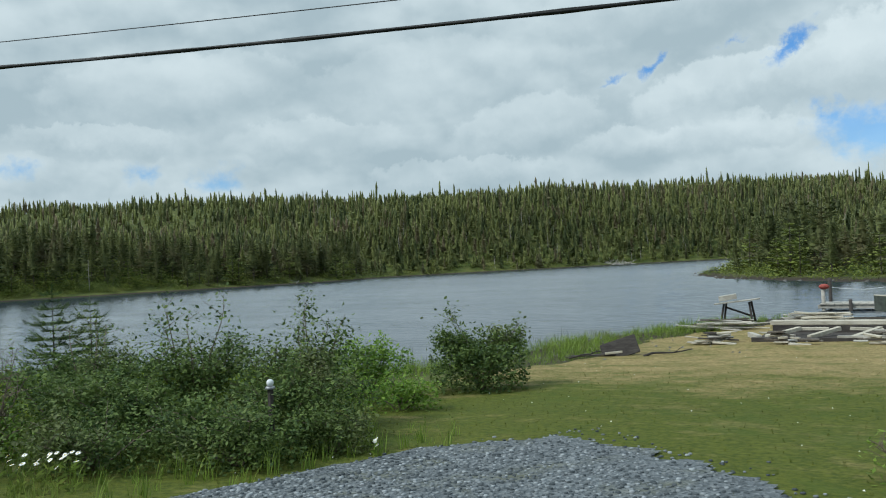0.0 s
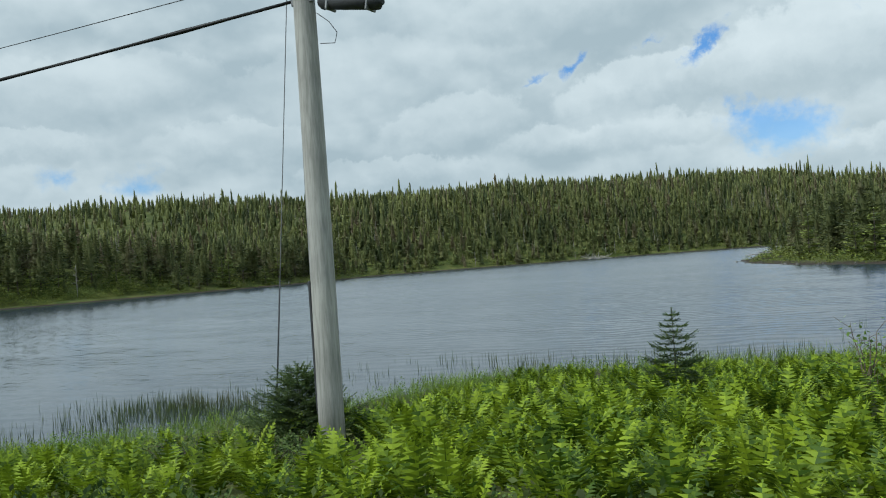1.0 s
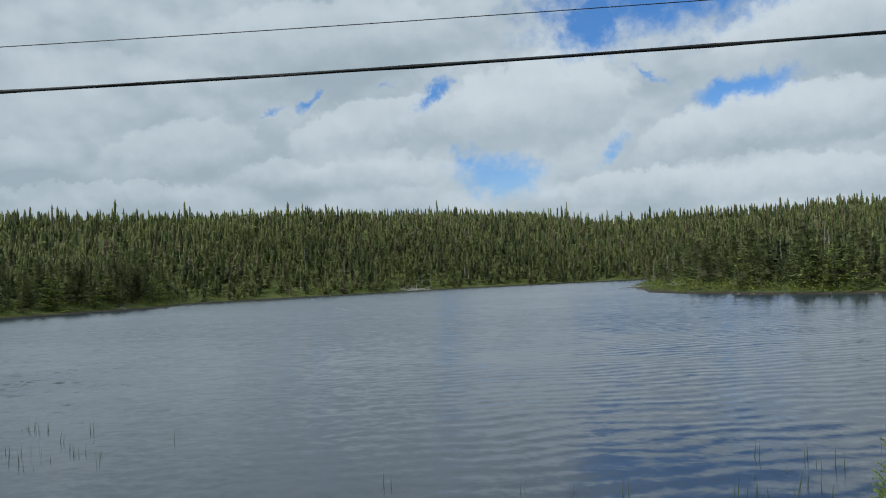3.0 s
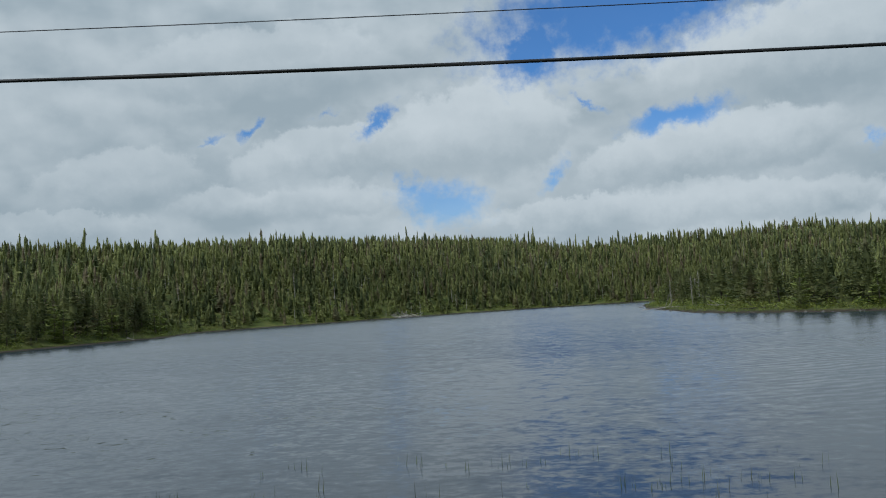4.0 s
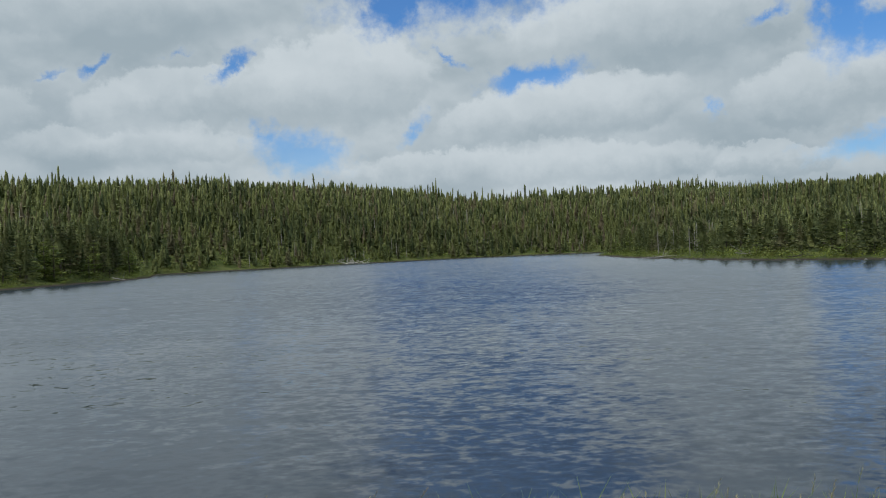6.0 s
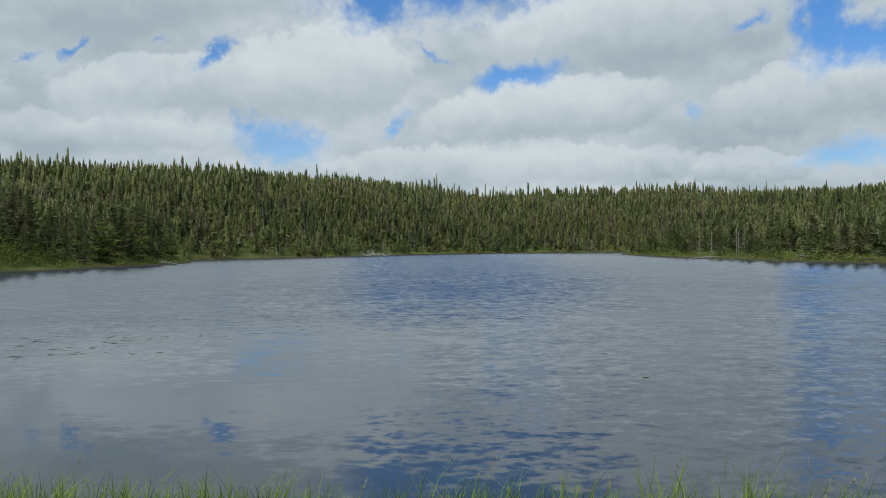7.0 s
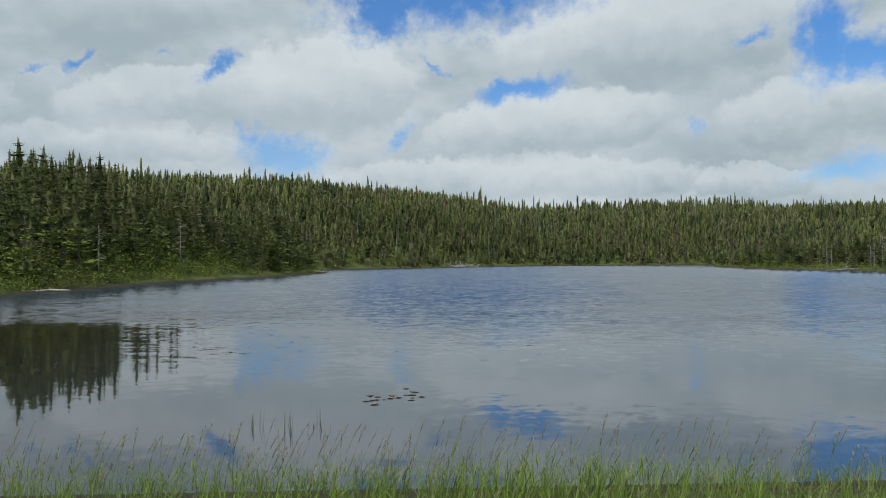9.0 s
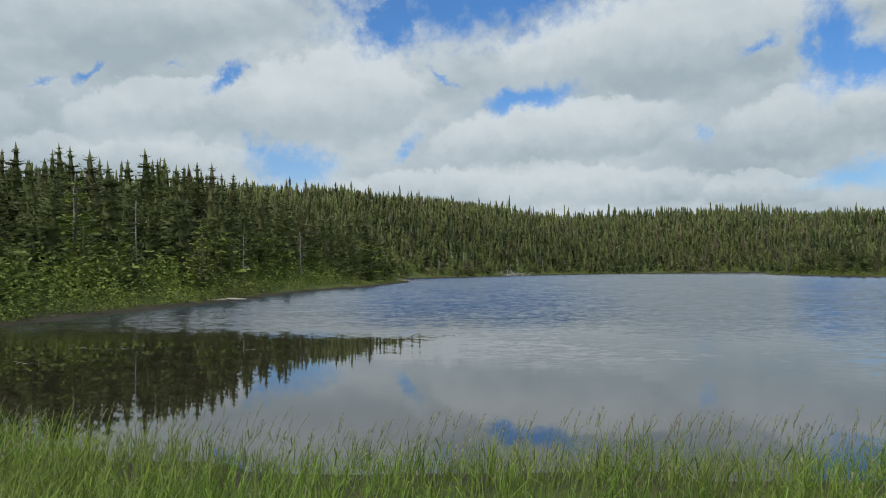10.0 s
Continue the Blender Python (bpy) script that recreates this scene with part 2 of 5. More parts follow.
PALE = woody("pale_timber", (0.290, 0.258, 0.200), (0.540, 0.495, 0.410), (2, 9, 9))
TARRED = woody("tarred_timber", (0.030, 0.026, 0.024), (0.075, 0.066, 0.060), (2, 9, 9))
TWIG = plain("twigs", (0.140, 0.110, 0.085), 0.85)
CABLE = plain("black_cable", (0.012, 0.012, 0.013), 0.55, 0.3)
METAL = plain("dull_metal", (0.230, 0.235, 0.240), 0.5, 0.5, 0.6)
CASE = plain("grey_cable_case", (0.045, 0.047, 0.050), 0.6)
PLATE = plain("pale_plate", (0.560, 0.570, 0.550), 0.55, 0.3, 0, 0.12)
REDPAINT = plain("faded_red_paint", (0.280, 0.060, 0.045), 0.7)
GLASSBALL = plain("white_globe", (0.620, 0.640, 0.650), 0.25, 0.5, 0, 0.05)
HULL = plain("grey_green_hull", (0.150, 0.165, 0.140), 0.5)
STONE = plain("shore_stone", (0.130, 0.125, 0.112), 0.85, 0.2, 0, 0.4, 3.0)
ROPE = plain("pale_rope", (0.550, 0.560, 0.560), 0.8)


def ground_material():
    m, n, b = material("ground_turf", 0.9, 0.15)
    p = place(n)
    f = n.noise(p, 0.35, 5.0, 0.6).outputs[0]
    g = n.noise(p, 7.0, 4.0, 0.65).outputs[0]
    c = n.mix(n.span(f, 0.35, 0.65), (0.050, 0.075, 0.016), (0.115, 0.125, 0.035))
    c = n.mix(n.math("MULTIPLY", n.span(g, 0.4, 0.7), 0.5), c, (0.060, 0.048, 0.026))
    z = n.add("ShaderNodeSeparateXYZ", None, Vector=p).outputs[2]
    c = n.mix(n.span(n.math("ADD", z, n.math("MULTIPLY", n.math("SUBTRACT", g, 0.5), 0.25)), 0.26, 0.10), c, (0.045, 0.036, 0.026))
    n.put(b.inputs["Base Color"], c)
    bump(n, b, g, 0.8, 0.06)
    return m


def lawn_material():
    m, n, b = material("mown_lawn", 0.9, 0.15)
    p = place(n)
    y = n.add("ShaderNodeSeparateXYZ", None, Vector=p).outputs[1]
    blades = n.noise(n.vec("MULTIPLY", p, (1.0, 1.3, 1)).outputs[0], 13.0, 5.0, 0.75).outputs[0]
    patch = n.noise(n.vec("MULTIPLY", p, (0.7, 1.6, 1)).outputs[0], 0.9, 5.0, 0.65).outputs[0]
    green = n.mix(n.span(blades, 0.3, 0.7), (0.040, 0.058, 0.008), (0.112, 0.122, 0.018))
    straw = n.mix(n.span(blades, 0.35, 0.65), (0.165, 0.122, 0.046), (0.335, 0.262, 0.122))
    dry = n.math("ADD", n.span(y, 9.5, 17.5, -0.14, 0.95), n.math("ADD", n.math("MULTIPLY", n.math("SUBTRACT", patch, 0.5), 2.6), n.math("MULTIPLY", n.math("SUBTRACT", n.noise(p, 3.2, 4.0, 0.7).outputs[0], 0.5), 1.4)), clamp=True)
    n.put(b.inputs["Base Color"], n.mix(n.math("MULTIPLY", n.span(n.noise(p, 1.7, 4.0, 0.65).outputs[0], 0.50, 0.66), 0.45), n.mix(dry, green, straw), (0.055, 0.085, 0.012)))
    bump(n, b, blades, 0.6, 0.03)
    return m


def road_material():
    m, n, b = material("asphalt", 0.9, 0.25)
    p = place(n)
    g = n.noise(p, 40.0, 4.0, 0.7).outputs[0]
    f = n.noise(p, 0.7, 4.0).outputs[0]
    n.put(b.inputs["Base Color"], n.mix(n.math("ADD", n.math("MULTIPLY", g, 0.6), n.math("MULTIPLY", f, 0.5), clamp=True), (0.035, 0.036, 0.038), (0.085, 0.085, 0.085)))
    bump(n, b, g, 0.5, 0.01)
    return m


def gravel_material():
    m, n, b = material("gravel_bed", 0.9, 0.2)
    p = place(n)
    v = n.add("ShaderNodeTexVoronoi", None, Vector=p, Scale=26.0)
    f = n.noise(p, 1.3, 4.0).outputs[0]
    c = n.mix(v.outputs["Color"], (0.055, 0.064, 0.070), (0.200, 0.216, 0.228))
    c = n.mix(n.math("MULTIPLY", n.span(f, 0.5, 0.75), 0.7), c, (0.130, 0.130, 0.070))
    n.put(b.inputs["Base Color"], c)
    bump(n, b, v.outputs["Distance"], 0.9, 0.03)
    return m


def water_material():
    m, n, b = material("lake_water", 0.05, 0.5)
    b.inputs["IOR"].default_value = 1.38
    p = place(n)
    x, y = n.add("ShaderNodeSeparateXYZ", None, Vector=p).outputs[:2]
    # dark water over a peaty bed
    deep = n.mix(n.noise(p, 0.05, 2.0).outputs[0], (0.026, 0.040, 0.058), (0.034, 0.042, 0.050))
    # brown-black cove tint: peat, plus the trees' dark reflection put into the colour
    cove_tint = n.math("MULTIPLY", n.span(x, -104.0, -118.0), n.span(y, 45.0, 20.0))
    n.put(b.inputs["Base Color"], n.mix(cove_tint, deep, (0.020, 0.017, 0.010)))
    # wind: lanes of ripple and of calm, slack close under the west bank and in its cove
    lanes = n.noise(n.vec("MULTIPLY", p, (0.5, 1.5, 1)).outputs[0], 0.045, 4.0, 0.6, 0.5).outputs[0]
    gust = n.noise(n.vec("MULTIPLY", p, (0.7, 1.3, 1)).outputs[0], 0.22, 3.0, 0.6, 0.4).outputs[0]
    bank = n.math("MAXIMUM", n.span(y, 8.0, 24.0, 0.10, 1.0), n.span(x, -92.0, -74.0))
    cove = n.math("MAXIMUM", n.span(x, -122.0, -104.0, 0.05, 1.0), n.span(y, 17.0, 28.0))
    open_water = n.math("MULTIPLY", bank, cove)
    wind = n.math("MULTIPLY", n.math("MULTIPLY", n.span(lanes, 0.34, 0.62, 0.62, 1.0), n.span(gust, 0.34, 0.66, 0.70, 1.25)), open_water)
    # the slope of the surface: wavelets about a metre long, with shorter ones on their backs
    slope = None
    for turn, scale, stretch, detail, steep in ((-26, 1.25, 0.50, 1.0, 0.10), (-16, 3.2, 0.7, 1.5, 0.26), (18, 8.0, 0.8, 2.0, 0.24)):
        q = n.add("ShaderNodeMapping", None, Vector=p, Rotation=(0, 0, radians(turn)), Scale=(stretch, 1.0, 1.0)).outputs[0]
        v = n.vec("SUBTRACT", n.noise(q, scale, detail, 0.55, 0.3).outputs["Color"], (0.5, 0.5, 0.5)).outputs[0]
        v = n.vec("MULTIPLY", v, (steep * 0.6, steep, 0)).outputs[0]
        slope = v if slope is None else n.vec("ADD", slope, v).outputs[0]
    # out on the lake only the wave faces turned to the road are seen, the rest hide behind crests
    faces = n.add("ShaderNodeCombineXYZ", None, X=0.0, Y=n.math("MULTIPLY", n.math("MULTIPLY", n.span(y, 2.0, 45.0, -0.04, -0.125), n.span(x, -75.0, -30.0, 1.0, 0.72)), open_water), Z=0.0).outputs[0]
    v = n.add("ShaderNodeVectorMath", {"operation": "SCALE"}, i0=slope, Scale=n.math("MULTIPLY", wind, n.span(x, -70.0, -35.0, 1.0, 0.42))).outputs[0]
    # short regular waves driven across the bay onto the yard's bank
    q = n.add("ShaderNodeMapping", None, Vector=p, Rotation=(0, 0, radians(-18)), Scale=(1.0, 1.0, 1.0)).outputs[0]
    w = n.add("ShaderNodeTexWave", None, Vector=q, Scale=0.42, Distortion=9.0, Detail=3.0)
    w.inputs["Detail Scale"].default_value = 0.9
    w.bands_direction = "Y"
    train = n.math("MULTIPLY", n.math("SUBTRACT", w.outputs["Fac"], 0.5), n.math("MULTIPLY", n.span(x, -50.0, -32.0, 0.0, 0.085), n.span(gust, 0.30, 0.62, 0.25, 1.0)))
    v = n.vec("ADD", n.vec("ADD", v, faces).outputs[0], n.add("ShaderNodeCombineXYZ", None, X=n.math("MULTIPLY", train, 0.32), Y=train, Z=0.0).outputs[0]).outputs[0]
    n.put(b.inputs["Normal"], n.vec("NORMALIZE", n.vec("ADD", v, (0, 0, 1)).outputs[0]).outputs[0])
    n.put(b.inputs["Roughness"], n.span(wind, 0.0, 1.0, 0.02, 0.14, False))
    return m


def pebble_material():
    m, n, b = material("crushed_stone", 0.85, 0.25)
    isle = n.add("ShaderNodeNewGeometry").outputs["Random Per Island"]
    n.put(b.inputs["Base Color"], n.mix(n.math("POWER", isle, 1.6), (0.045, 0.054, 0.060), (0.310, 0.330, 0.345)))
    return m


PEBBLE = pebble_material()
TURF, LAWN, ROAD, GRAVEL, WATER = ground_material(), lawn_material(), road_material(), gravel_material(), water_material()
MARK = plain("road_paint", (0.62, 0.46, 0.10), 0.7, 0.2, 0, 0.15)
WHITE = plain("white_road_paint", (0.66, 0.66, 0.64), 0.7, 0.2, 0, 0.15)


# ---- helpers for meshes ----
def mesh_of(name, verts, tris, mat, smooth=False):
    """A mesh from arrays of corners and of triangles."""
    verts, tris = np.asarray(verts, np.float32), np.asarray(tris, np.int32)
    me = bpy.data.meshes.new(name)
    me.vertices.add(len(verts))
    me.vertices.foreach_set("co", verts.ravel())
    me.loops.add(tris.size)
    me.loops.foreach_set("vertex_index", tris.ravel())
    me.polygons.add(len(tris))
    me.polygons.foreach_set("loop_start", np.arange(0, tris.size, 3, dtype=np.int32))
    me.update(calc_edges=True)
    me.validate()
    me.materials.append(mat)
    if smooth:
        me.polygons.foreach_set("use_smooth", np.ones(len(tris), bool))
    return me


def part(name, data, material, parent, label=""):
    """Links a bmesh or a mesh as one part under a thing or a part."""
    if isinstance(data, bmesh.types.BMesh):
        me = bpy.data.meshes.new(name)
        data.to_mesh(me)
        data.free()
        me.materials.append(material)
    else:
        me = data
    ob = new(name, me)
    ob.parent = parent
    return tagged(ob, label)


def base(name, at, label, category, group="", turn=0.0):
    ob = new(name)
    ob.empty_display_size = 0.2
    ob.matrix_world = pose(*at, 0, 0, turn)
    return tagged(ob, label, category, group)


def box(size, at=(0, 0, 0), turn=(0, 0, 0), bevel=0.006, bm=None):
    """A bevelled box, added to bm."""
    bm = bm or bmesh.new()
    made = bmesh.ops.create_cube(bm, size=1.0, matrix=pose(*at, *turn) @ Matrix.Diagonal((*size, 1)))
    if bevel:
        edges = {e for v in made["verts"] for e in v.link_edges}
        bmesh.ops.bevel(bm, geom=list(edges), offset=min(bevel, min(size) * 0.3), segments=1, affect="EDGES")
    return bm


def rod(points, radii, sides=8, bm=None):
    """A round bar through points, with a radius at each."""
    bm = bm or bmesh.new()
    points = [Vector(p) for p in points]
    rings = []
    for i, p in enumerate(points):
        d = (points[min(i + 1, len(points) - 1)] - points[max(i - 1, 0)]).normalized()
        u = d.orthogonal().normalized() if abs(d.z) > 0.9 else d.cross(Vector((0, 0, 1))).normalized()
        w = d.cross(u)
        r = radii[i] if isinstance(radii, (list, tuple)) else radii
        rings.append([bm.verts.new(p + (u * math.cos(k * math.tau / sides) + w * math.sin(k * math.tau / sides)) * r) for k in range(sides)])
    for a, b in zip(rings, rings[1:]):
        for k in range(sides):
            f = bm.faces.new((a[k], a[(k + 1) % sides], b[(k + 1) % sides], b[k]))
            f.smooth = sides > 5
    bm.faces.new(rings[0][::-1])
    bm.faces.new(rings[-1])
    return bm


class Soup:
    """Gathers corners and triangles of many small pieces."""

    def __init__(self):
        self.v, self.t, self.n = [], [], 0

    def add(self, verts, tris):
        self.v.append(np.asarray(verts, float))
        self.t.append(np.asarray(tris, int) + self.n)
        self.n += len(verts)

    def mesh(self, name, mat, smooth=False):
        return mesh_of(name, np.concatenate(self.v), np.concatenate(self.t), mat, smooth)


rng = np.random.default_rng(7)


def stamp(verts, tris, spots):
    """Copies one small mesh to many spots, rows of x, y, z, width, height, turn, lean x, lean y."""
    s = np.asarray(spots, float)
    c, d = np.cos(s[:, 5])[:, None], np.sin(s[:, 5])[:, None]
    x, y, z = verts[:, 0][None], verts[:, 1][None], verts[:, 2][None]
    X = (x * c - y * d) * s[:, 3:4] + s[:, 6:7] * z * s[:, 4:5] + s[:, 0:1]
    Y = (x * d + y * c) * s[:, 3:4] + s[:, 7:8] * z * s[:, 4:5] + s[:, 1:2]
    Z = z * s[:, 4:5] + s[:, 2:3]
    n = len(verts)
    return np.stack([X, Y, Z], -1).reshape(-1, 3), (tris[None] + np.arange(len(s))[:, None, None] * n).reshape(-1, 3)


# ---- the lie of the land ----
SHORE = np.array([
    (14, 47), (15, 38), (7, 33), (-2, 31.5), (-7, 31.8), (-9.6, 27.5), (-11.3, 23), (-11.2, 18.6), (-13, 15.6), (-16.4, 14.4), (-20.4, 13.2), (-22.2, 10.8), (-22.7, 8),
    (-23.9, 6), (-25.6, 4.2), (-28.6, 1.8), (-31, 0.6), (-34.6, -0.9), (-40, -1.8), (-46, -1.6), (-52, -0.9), (-60, -1), (-68, -1.3), (-77, -1.1), (-84, 0.1),
    (-90, 1.0), (-100, 1.4), (-112, 1.6), (-119, 2.4), (-124, 4.2), (-128, 7.2), (-131, 12), (-133.5, 19), (-134, 27), (-132.9, 36.4), (-131.6, 43),
    (-129.5, 53.5), (-128.4, 69), (-124.8, 84), (-121, 98), (-117, 118), (-116.5, 131), (-120.5, 147), (-123, 156)], float)
FAR_SHORE = np.array([
    (-116, 166), (-106, 180), (-96, 195), (-88, 211), (-74, 226), (-56, 243), (-38, 252), (-18, 256), (-2, 252), (-8, 236), (-20, 212), (-28, 190), (-30, 169),
    (-32, 150), (-32, 128), (-31.5, 100), (-28, 88), (-22, 76), (-15.5, 68), (-11, 63.5), (-6, 60), (4, 55)], float)
LAKE = np.concatenate([SHORE, FAR_SHORE])

ROAD_X = np.array([-400, -200, -135, -118.6, -95.8, -90.3, -82, -73.3, -61.3, -49, -39, -30.4, -24.8, -19.2, -12.7, -6.3, 0, 12, 40, 120, 400], float)
ROAD_Y = np.array([-60, -22, -8.2, -6.7, -6.65, -6.95, -8.2, -8.9, -9.2, -9.2, -9.1, -8.55, -7.46, -6.16, -4.6, -2.63, 0, 4.0, 6.5, 2, -40], float)
ROAD_Z = np.array([1.0, 0.9, 0.82, 0.80, 0.96, 1.02, 1.25, 1.42, 1.55, 1.60, 1.48, 1.40, 1.42, 1.42, 1.34, 1.24, 1.15, 1.15, 1.3, 2, 4], float)


def lake_distance(x, y):
    """Metres from the shore line, below zero on the water."""
    p = np.stack([x, y], -1)
    best, inside = np.full(x.shape, 1e9), np.zeros(x.shape, bool)
    for a, b in zip(LAKE, np.roll(LAKE, -1, 0)):
        d = b - a
        t = np.clip(((p - a) @ d) / (d @ d), 0, 1)
        best = np.minimum(best, np.hypot(p[..., 0] - a[0] - t * d[0], p[..., 1] - a[1] - t * d[1]))
        cut = (a[1] > y) != (b[1] > y)
        with np.errstate(divide="ignore", invalid="ignore"):
            inside ^= cut & (x < (b[0] - a[0]) * (y - a[1]) / (b[1] - a[1]) + a[0])
    return np.where(inside, -best, best)


def ease(v, a, b):
    t = np.clip((v - a) / (b - a), 0, 1)
    return t * t * (3 - 2 * t)


def rough(x, y, size):
    """Smooth unevenness without a pattern."""
    k = 1.0 / size
    return (np.sin(x * k * 1.3 + 1.7 * np.sin(y * k * 0.7 + 0.4)) + np.sin(y * k * 1.1 + 1.3 * np.sin(x * k * 0.9 + 2.0)) + np.sin((x + y) * k * 2.3 + 0.7) * 0.5) / 2.5


def height(x, y):
    x, y = np.asarray(x, float), np.asarray(y, float)
    d = lake_distance(x, y)
    ry, rz = np.interp(x, ROAD_X, ROAD_Y), np.interp(x, ROAD_X, ROAD_Z)
    off = y - ry
    # road and its bank, on the near side
    edge = np.maximum(off - 2.6, 0)
    inland = np.maximum(d, 0)
    bank = 0.06 + (rz - 0.12) * (inland / (inland + edge + 0.01)) ** 1.15
    behind = rz - 0.08 - 0.35 * ease(-off, 6, 9) + np.maximum(-off - 12, 0) * 0.05
    near = np.where(off > -5.5, np.where(edge > 0, bank, rz - 0.08), behind)
    # hills beyond the water
    left = 0.47 - 0.08 * ease(-x, 138, 165) + 0.40 * ease(y, 135, 235)
    right = 0.05 + 0.54 * ease(y, 190, 330)
    m = left + (right - left) * ease(x, -105, -35)
    hill = 0.10 + 0.035 * np.minimum(inland, 12) + m * 32.0 * (1 - np.exp(-np.maximum(inland - 2, 0) / 50)) + 0.046 * np.maximum(inland - 60, 0)
    hill = hill + rough(x, y, 34) * 2.2 * ease(inland, 20, 90) + rough(x, y, 6) * 0.25 * ease(inland, 2, 12)
    # knolls and saddles of the ridges
    for cx, cy, size, rise in ((-225, 234, 38, -3.0), (-178, 274, 22, 1.4), (-127, 310, 28, -2.8), (-112, 452, 30, -6.0), (-58, 440, 22, 3.8), (14, 386, 26, 1.6), (90, 484, 28, 4.2), (165, 410, 30, -7.0), (-144, 86, 13, 2.2)):
        hill = hill + rise * np.exp(-((x - cx) ** 2 + (y - cy) ** 2) / size ** 2)
    far = ease(y - np.interp(x, [-400, -150, -137, -131, -115, -30, 20, 60, 400], [20, 22, 26, 30, 40, 40, 44, 60, 90]), -4, 6)
    land = near * (1 - far) + hill * far + rough(x, y, 1.1) * 0.03 * ease(inland, 0.3, 2) * (np.abs(off + 1.5) > 5)
    bed = np.maximum(-0.05 + d * 0.16, -1.8)
    return np.where(d > 0, land, bed)


def lines(*stretches):
    out = []
    for a, b, step in stretches:
        out += list(np.arange(a, b, step))
    return np.array(out)


GX = lines((-2600, -700, 190), (-700, -320, 24), (-320, -150, 5), (-150, -136, 1.6), (-136, 8, 0.8), (8, 60, 3), (60, 320, 9), (320, 800, 40), (800, 2601, 200))
GY = lines((-2600, -600, 200), (-600, -100, 30), (-100, -24, 6), (-24, -14, 2), (-14, 36, 0.8), (36, 130, 2.5), (130, 300, 3.5), (300, 620, 8), (620, 1100, 24), (1100, 2601, 150))


def grid(name, xs, ys, mat, lift=0.0, keep=None):
    X, Y = np.meshgrid(xs, ys, indexing="ij")
    Z = height(X, Y) + lift
    idx = np.arange(X.size).reshape(X.shape)
    a, b, c, d = idx[:-1, :-1].ravel(), idx[1:, :-1].ravel(), idx[1:, 1:].ravel(), idx[:-1, 1:].ravel()
    tris = np.concatenate([np.stack([a, b, c], -1), np.stack([a, c, d], -1)])
    v = np.stack([X.ravel(), Y.ravel(), Z.ravel()], -1)
    if keep is not None:
        k = keep(X.ravel(), Y.ravel())
        tris = tris[k[tris].all(1)]
        used = np.unique(tris)
        new_index = np.zeros(len(v), int)
        new_index[used] = np.arange(len(used))
        v, tris = v[used], new_index[tris]
    return mesh_of(name, v, tris, mat, True)


tagged(new("ground", grid("ground", GX, GY, TURF)), "rough grassy and mossy ground sloping to the lake shore", "ground", kind="structure")

water = bmesh.new()
bmesh.ops.create_grid(water, x_segments=8, y_segments=8, size=1.0, matrix=pose(-60, 128, 0) @ Matrix.Diagonal((95, 145, 1, 1)))
tagged(part("water", water, WATER, None), "wind-rippled dark lake water reflecting broken cloud", "lake", kind="structure")


def ribbon(name, a, b, lift, mat, xs):
    """A strip along the road, between two distances from the driven line."""
    ry, rz = np.interp(xs, ROAD_X, ROAD_Y), np.interp(xs, ROAD_X, ROAD_Z)
    g = np.gradient(ry, xs)
    nx, ny = -g / np.hypot(1, g), 1 / np.hypot(1, g)
    v = np.concatenate([np.stack([xs + nx * k, ry + ny * k, rz + lift], -1) for k in (a, b)])
    v = np.concatenate([v, v - (0, 0, 0.05)])
    n, t = len(xs), []
    for i in range(n - 1):
        for p, q, r, s in ((i, i + 1, n + i + 1, n + i), (i, 2 * n + i, 2 * n + i + 1, i + 1), (n + i, n + i + 1, 3 * n + i + 1, 3 * n + i)):
            t += [(p, q, r), (p, r, s)]
    return mesh_of(name, v, np.array(t), mat)


road_xs = np.concatenate([np.arange(-300, -140, 8.0), np.arange(-140, 20, 1.5), np.arange(20, 200, 8.0)])
tagged(new("road", ribbon("road", -5.0, 1.9, 0.0, ROAD, road_xs)), "worn two-lane asphalt road along the lake", "road", kind="structure")
tagged(new("road_verge", ribbon("road_verge", 1.9, 2.7, -0.03, GRAVEL, road_xs)), "narrow crushed-stone verge beside the asphalt", "verge", kind="structure")
tagged(new("road_marking", ribbon("road_marking", -1.62, -1.50, 0.004, MARK, road_xs)), "worn yellow centre line painted on the asphalt", "road marking", kind="structure")
tagged(new("road_marking", ribbon("road_marking", 1.60, 1.70, 0.004, WHITE, road_xs)), "white edge line painted on the asphalt", "road marking", kind="structure")


# ---- the yard: lawn, gravel apron ----
def on_lawn(x, y):
    d = lake_distance(x, y)
    return (d > 2.6 + 0.6 * rough(x, y, 0.9)) & (y - np.interp(x, ROAD_X, ROAD_Y) > 3.2) & (x > -9.3 + 0.22 * np.maximum(12 - y, 0) + 0.3 * rough(x, y, 0.8))


def apron_depth(x, y):
    """Metres inside the ragged rim of the gravel apron, below zero outside."""
    off = y - np.interp(x, ROAD_X, ROAD_Y)
    left = 1.1 * np.maximum(-4.0 - x, 0) + 12.0 * np.maximum(-5.0 - x, 0)
    fan = 7.75 - np.where(x < -4.0, left, 0.85 * np.hypot(x + 4.0, 0.6) - 0.5) + 0.22 * rough(x, y, 0.5) + 0.22 * rough(x + 9, y, 0.17)
    return np.minimum(fan - y, (off - 2.2) * 2)


def on_apron(x, y):
    return apron_depth(x, y) > 0


